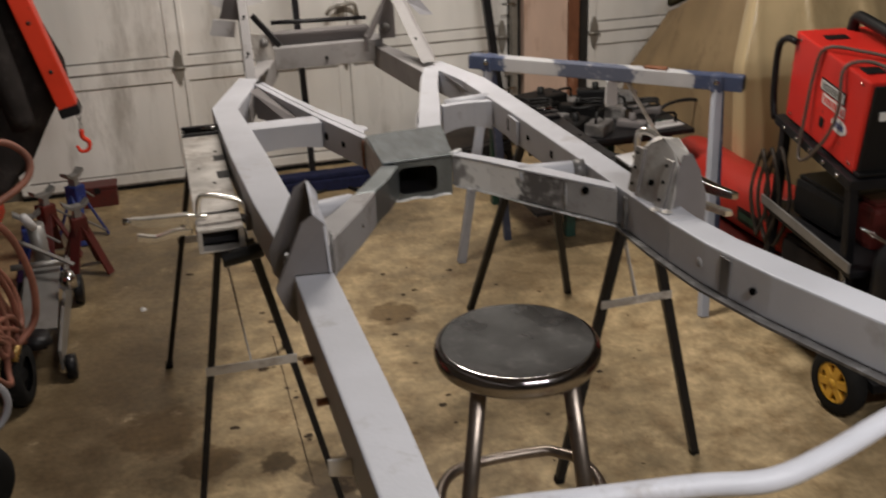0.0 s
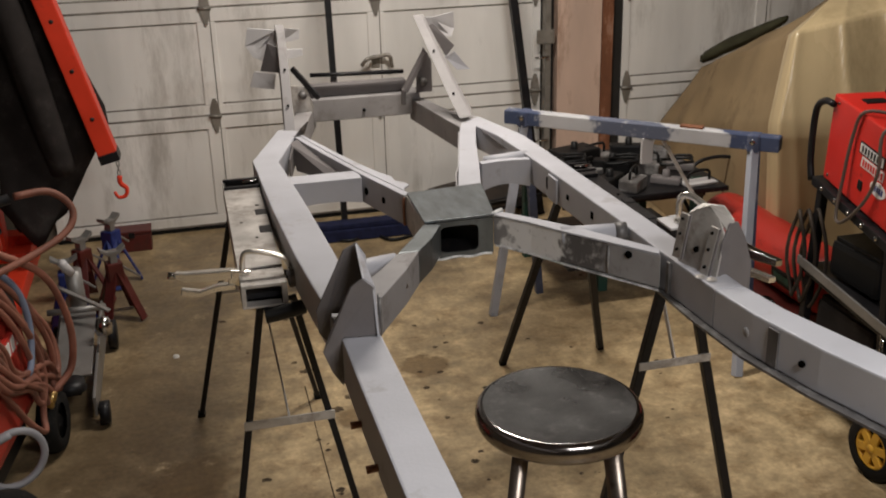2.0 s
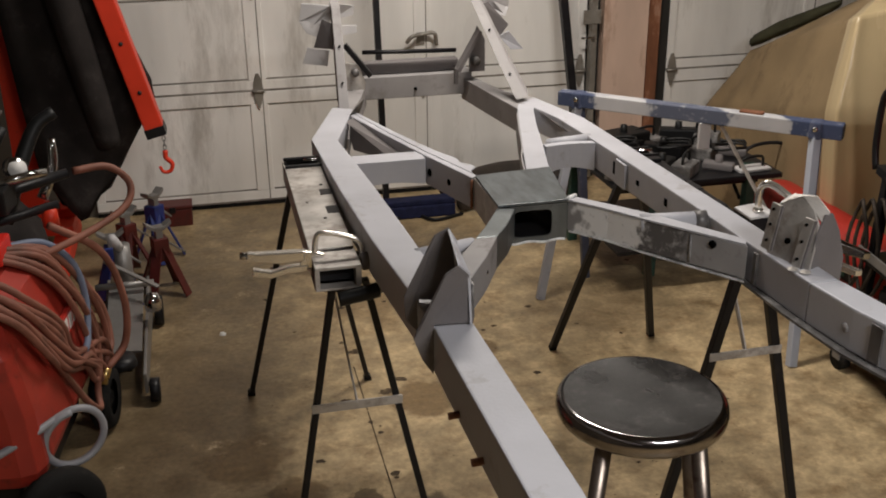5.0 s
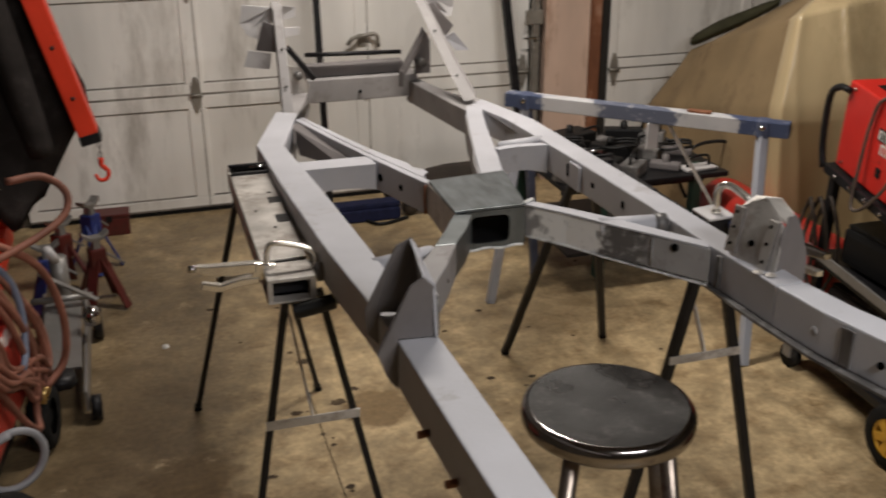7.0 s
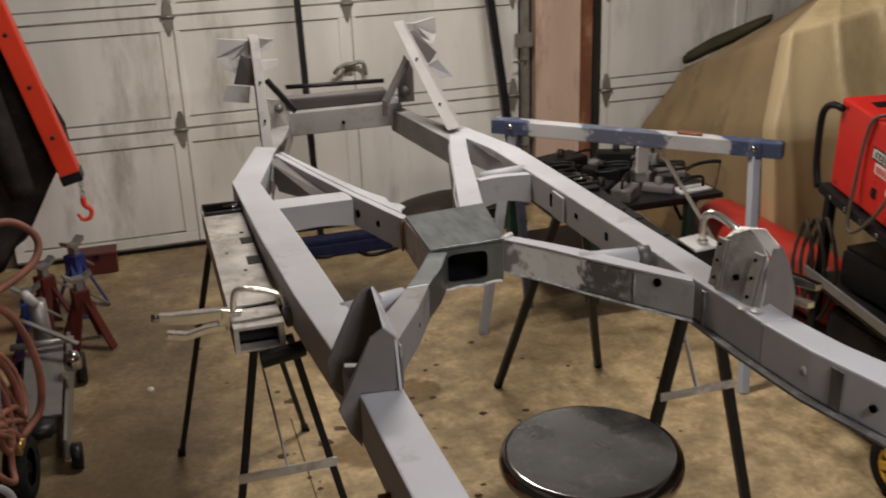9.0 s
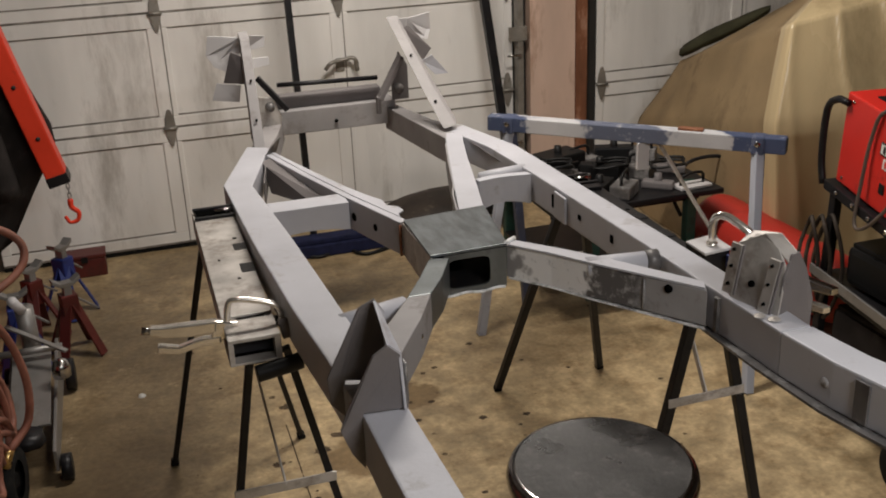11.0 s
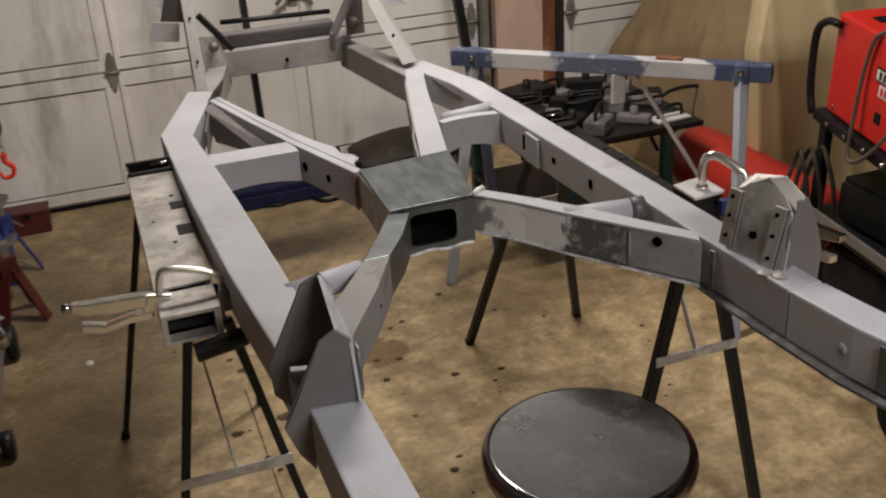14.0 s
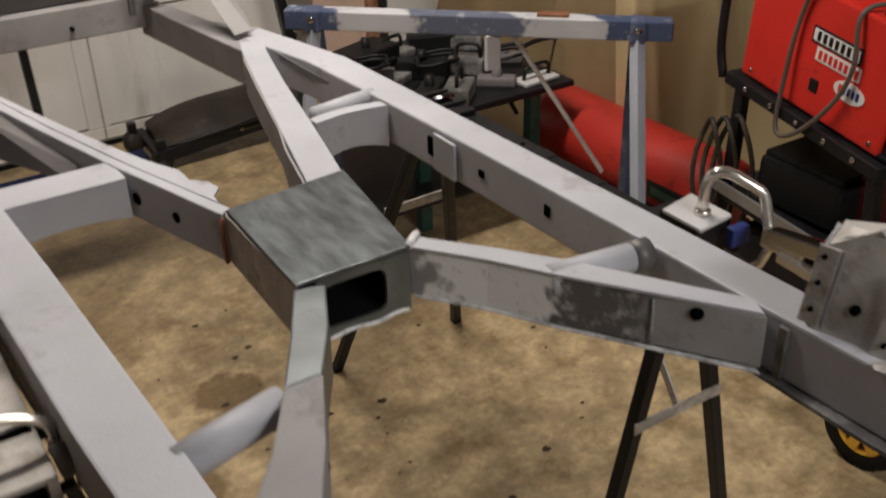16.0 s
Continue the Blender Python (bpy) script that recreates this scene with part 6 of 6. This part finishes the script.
def jack_stand(x, y, mat, label, turn):
    s = thing("jack_stand", label, "jack stand", "jack stands", at=(x, y, 0))
    s.rotation_euler[2] = turn
    for k in range(4):
        a = math.radians(45 + 90 * k)
        part("leg", bar((0.02 * math.cos(a), 0.02 * math.sin(a), 0.21), (0.105 * math.cos(a), 0.105 * math.sin(a), 0.006), 0.042, 0.008), mat, s)
    part("column", box((-0.03, -0.03, 0.15), (0.03, 0.03, 0.245), 0.004), mat, s)
    part("ratchet_bar", box((-0.014, -0.018, 0.24), (0.014, 0.018, 0.285), 0.003), SILVER, s)
    part("saddle", loft([[(x_, -0.02, z), (x_, 0.02, z), (x_, 0.02, z - 0.015), (x_, -0.02, z - 0.015)] for x_, z in ((-0.05, 0.312), (-0.02, 0.292), (0.02, 0.292), (0.05, 0.312))], bevel=0.002), SILVER, s)
    part("lever", bar((0.03, 0, 0.22), (0.10, 0.0, 0.16), 0.012, 0.008), SILVER, s)
    return s
jack_stand(-0.225, 4.03, RED_DARKENED, "red steel jack stand on the floor, darkened for shade", 0.3)
jack_stand(-0.255, 4.42, BLUE_DARKENED, "blue steel jack stand on the floor, darkened for shade", 0.9)
jack_stand(-0.40, 3.98, BLUE_DARKENED, "blue steel jack stand on the floor, darkened for shade", 0.1)
jack_stand(-0.36, 4.22, RED_DARKENED, "red steel jack stand on the floor, darkened for shade", 0.7)
rb = thing("red_steel_box", "small dull red steel box against the garage door", "box", at=(-0.195, 4.84, 0))
part("body", box((-0.09, -0.05, 0), (0.085, 0.05, 0.085), 0.006), RED_DARKENED, rb)
part("lid", box((-0.094, -0.054, 0.086), (0.089, 0.054, 0.102), 0.005), RED_DARKENED, rb)
part("catch", box((-0.015, -0.058, 0.07), (0.012, -0.0545, 0.098), 0.002), BLACK_STEEL, rb)

# engine hoist boom with hook, and a jacket over it
hoist = thing("engine_hoist", "orange-red engine hoist boom with a chained hook", "engine hoist", at=(-0.75, 4.3, 0))
HO = Vector((-0.75, 4.3, 0))
def hput(name, bm, mat, label=""):
    bm.transform(Matrix.Translation(-HO))
    return part(name, bm, mat, hoist, label)
tip, back = Vector((-0.205, 4.30, 0.615)), Vector((-0.485, 4.30, 1.75))
hput("boom", bar(back, tip, 0.075, 0.095, 0.006, (0, 1, 0)), RED_ORANGE, "orange-red steel boom with bolt holes")
d_ = (tip - back).normalized()
hput("boom_end", bar(tip - d_ * 0.01, tip + d_ * 0.03, 0.08, 0.10, 0.004, (0, 1, 0)), BLACK_STEEL)
for k in range(4):
    q = tip - d_ * (0.16 + 0.20 * k) + Vector((0.0, -0.045, 0))
    hput("boom_hole", disc(q, (0, 1, 0), 0.008, 0.01), DARK_TRIM)
hput("chain", chain([tip + Vector((0.03, 0, -0.03)), tip + Vector((0.03, 0, -0.06)), tip + Vector((0.03, 0, -0.09))]), SILVER)
hk = tip + Vector((0.03, 0, -0.10))
hput("hook", tube([hk, hk + Vector((0.0, 0, -0.03)), hk + Vector((0.022, 0, -0.055)), hk + Vector((0.014, 0, -0.085)), hk + Vector((-0.014, 0, -0.09)), hk + Vector((-0.028, 0, -0.065))], 0.011, 10, 5, 0.006), RED_ORANGE, "red forged hook")
hput("mast", box((-0.80, 4.52, 0.16), (-0.70, 4.62, 1.85), 0.006), RED_ORANGE)
hput("base_leg", box((-0.85, 3.75, 0.05), (-0.77, 4.75, 0.12), 0.005), RED_ORANGE)
hput("base_leg", box((-0.68, 3.75, 0.05), (-0.60, 4.75, 0.12), 0.005), RED_ORANGE)
hput("base_cross", box((-0.85, 4.60, 0.121), (-0.60, 4.70, 0.2), 0.005), RED_ORANGE)
hput("base_cross", box((-0.85, 4.48, 0.121), (-0.60, 4.598, 0.16), 0.005), RED_ORANGE)
for x in (-0.81, -0.64):
    for y in (3.8, 4.7):
        hput("caster", tube([(x - 0.015, y, 0.03), (x + 0.015, y, 0.03)], 0.03, 14), BLACK_STEEL)
hput("boom_pivot", bar((-0.75, 4.56, 1.75), tuple(back), 0.08, 0.1, 0.005, (0, 1, 0)), RED_ORANGE)
jacket = thing("hanging_jacket", "dark charcoal jacket hanging over the hoist boom", "jacket", at=(-0.45, 4.50, 0))
def jacket_mesh():
    rings = []
    for k in range(22):
        s = k / 21
        z = 1.55 - 1.20 * s
        x_hi = -0.45 + 0.36 * s if s < 0.72 else -0.19 - 0.75 * (s - 0.72)
        x_lo = -0.80 + 0.12 * s
        cx, hw = (x_hi + x_lo) / 2, (x_hi - x_lo) / 2
        ring = []
        for j in range(28):
            a = 2 * math.pi * j / 28
            f = 1 + 0.10 * math.sin(5 * a + 2 * s) + 0.05 * math.sin(9 * a - 4 * s)
            ring.append((cx + 0.45 + hw * math.cos(a) * (1 + 0.03 * math.sin(7 * s + j)), 0.075 * f * math.sin(a) + 0.015 * math.sin(6 * s + 3 * math.cos(a)) - 0.10, z + (0.02 + 0.07 * s) * math.sin(2 * a + 1.2) + 0.03 * s * math.sin(5 * a)))
        rings.append(ring)
    return loft(rings, smooth=True)
part("jacket_body", jacket_mesh(), JACKET, jacket)
part("sleeve", tube([(-0.10, -0.16, 1.45), (-0.03, -0.2, 1.1), (0.03, -0.2, 0.75), (0.06, -0.18, 0.55)], 0.07, 12, 4, 0.05), JACKET, jacket)
part("collar", tube([(-0.30, -0.14, 1.55), (-0.15, -0.2, 1.58), (0.0, -0.14, 1.52)], 0.04, 10, 4), JACKET, jacket)
bag = thing("dark_bag", "dark cloth bag and gear piled on the floor by the wall", "bag", at=(-0.85, 3.7, 0))
part("bag_body", lathe([(0, 0), (0.26, 0.02), (0.30, 0.2), (0.26, 0.45), (0.15, 0.6), (0, 0.65)], 20), JACKET, bag)
part("strap", tube([(0.1, -0.2, 0.5), (0.1, -0.3, 0.7), (-0.1, -0.25, 0.72), (-0.12, -0.18, 0.5)], 0.015, 8, 4), BLACK_PLASTIC, bag)

# ---- against the garage door ----
for p, q, r in (((0.80, 4.93, 1.95), (0.80, 4.70, 0.0), 0.014), ((1.63, 4.93, 1.75), (1.80, 4.72, 0.0), 0.019)):
    rod = thing("steel_bar", "long black steel bar leaning against the garage door", "steel bar", "leaning bars", at=q)
    part("bar", bar(tuple(Vector(p) - Vector(q)), (0, 0, 0), 2 * r, 2 * r, 0.002, (0, 1, 0)), BLACK_STEEL, rod)
    part("end_cap", box((-r - 0.002, -r - 0.002, 0), (r + 0.002, r + 0.002, 0.012), 0.001), RUBBER, rod)
lift = thing("lift_handle", "rusty steel lift handle on the garage door", "door handle", at=(1.04, 4.985, 0.78))
part("plate", box((-0.02, 0, -0.03), (0.02, 0.006, 0.03), 0.002), HINGE, lift)
part("grip", tube([(-0.075, -0.03, -0.01), (-0.05, -0.045, 0.02), (0.0, -0.02, 0.022), (0.06, -0.03, 0.03), (0.075, -0.02, -0.03)], 0.010, 8, 4), HINGE, lift)
creeper = thing("floor_creeper", "worn brown-black padded creeper tipped against the garage door", "creeper", at=(1.42, 4.70, 0))
rings = []
for k in range(15):
    f = k / 14
    w = 0.045 + 0.075 * math.sin(math.pi * min(1.0, 0.10 + 0.8 * f)) ** 0.5
    cx_, cz = -0.24 + 0.62 * f, 0.092 + 0.070 * f + 0.012 * math.sin(7 * f)
    rings.append([(cx_, 0.04 + w * math.cos(a) * (1.15 if math.cos(a) > 0 else 1.0), cz + 0.34 * w * math.sin(a) + 0.25 * w * math.cos(a) + 0.004 * math.sin(5 * a + 9 * f)) for a in [2 * math.pi * j / 16 for j in range(16)]])
part("pad", loft(rings, smooth=True), WORN_VINYL, creeper, "cracked brown-black vinyl pad")
part("pad_seam", tube([(-0.22, -0.055, 0.085), (0.0, -0.085, 0.118), (0.2, -0.085, 0.145), (0.37, -0.06, 0.17)], 0.006, 8, 4), BLACK_STEEL, creeper)
part("frame", bar((-0.26, -0.06, 0.060), (0.36, -0.06, 0.115), 0.03, 0.045), BLACK_STEEL, creeper)
part("frame", bar((-0.26, 0.13, 0.075), (0.36, 0.13, 0.150), 0.03, 0.03), BLACK_STEEL, creeper)
part("cross_bar", bar((-0.26, -0.08, 0.066), (-0.26, 0.15, 0.086), 0.03, 0.03), BLACK_STEEL, creeper)
for x, y, z in ((-0.245, -0.045, 0.044), (-0.30, 0.10, 0.075), (0.30, -0.06, 0.044), (0.30, 0.13, 0.044)):
    part("caster", lathe([(0, -0.026), (0.026, -0.026), (0.040, -0.016), (0.044, 0.0), (0.040, 0.016), (0.026, 0.026), (0, 0.026)], 18, Matrix.Translation((x, y, z)) @ Matrix.Rotation(1.25, 4, "X") @ Matrix.Rotation(0.5, 4, "Y")), WORN_VINYL, creeper, "brown rubber caster")
    part("caster_fork", box((x - 0.016, y - 0.014, z + 0.03), (x + 0.016, y + 0.014, z + 0.075), 0.003), BLACK_STEEL, creeper)
for x in (0.06, 0.26):
    part("frame_bolt", disc((x, -0.076, 0.093 + 0.08 * x), (0, 1, 0), 0.008, 0.006), CHROME, creeper)
br = thing("blue_brush", "long blue push-broom head lying by the door", "broom head", at=(0.86, 4.66, 0))
part("block", box((-0.26, -0.04, 0.06), (0.26, 0.04, 0.085), 0.006), BROOM_BLUE, br)
part("bristles", box((-0.26, -0.05, 0.0), (0.26, 0.05, 0.0595), 0.008), BROOM_BLUE, br, "blue-black bristles")
hs = thing("air_line", "thin black hose lying on the floor by the door", "hose", at=(0.8, 4.5, 0))
part("hose", tube([(-0.15, 0.2, 0.009), (0.0, 0.1, 0.009), (0.12, 0.16, 0.009), (0.2, 0.05, 0.009), (0.35, 0.1, 0.009)], 0.008, 8, 6), BLACK_PLASTIC, hs)

# ---- floor marks ----
def blot(x, y, r, seed, name="oil_stain"):
    g = random.Random(seed)
    n = 18
    rad = [r * (0.65 + 0.5 * g.random()) for _ in range(n)]
    pts = [(x + rad[k] * math.cos(2 * math.pi * k / n) * 1.25, y + rad[k] * math.sin(2 * math.pi * k / n), 0.0012) for k in range(n)]
    bm = bmesh.new()
    bm.faces.new([bm.verts.new(p) for p in pts])
    return bm
g_ = random.Random(11)
spots_ = [(0.40, 2.25, 0.040), (0.53, 2.33, 0.055), (0.60, 2.28, 0.03), (0.50, 3.05, 0.022), (0.56, 3.12, 0.018), (0.44, 3.35, 0.02), (0.36, 3.02, 0.016), (1.02, 3.05, 0.014), (1.16, 3.02, 0.012), (0.86, 2.62, 0.013)]
stains = merge(*[blot(x, y, r, k) for k, (x, y, r) in enumerate(spots_ + [(g_.uniform(0.1, 1.7), g_.uniform(2.1, 3.9), 0.002 + 0.011 * g_.random() ** 3) for _ in range(110)])])
tagged(part("oil_stains", stains, STAIN), "dark oil spots on the concrete floor", "stain", kind="stuff")
chips = thing("paper_scrap", "tiny white scrap lying on the floor", "scrap", at=(-0.014, 3.605, 0))
part("scrap", lathe([(0, 0.010), (0.011, 0.007), (0.013, 0)], 7), WHITE_PLASTIC, chips)
seam = merge(*[box((0.417, 2.35 + 0.3 * k, 0.0005), (0.421, 2.64 + 0.3 * k, 0.0015), 0) for k in range(3)])
tagged(part("floor_crack", seam, STAIN), "thin dark saw cut in the concrete floor", "crack", kind="structure")
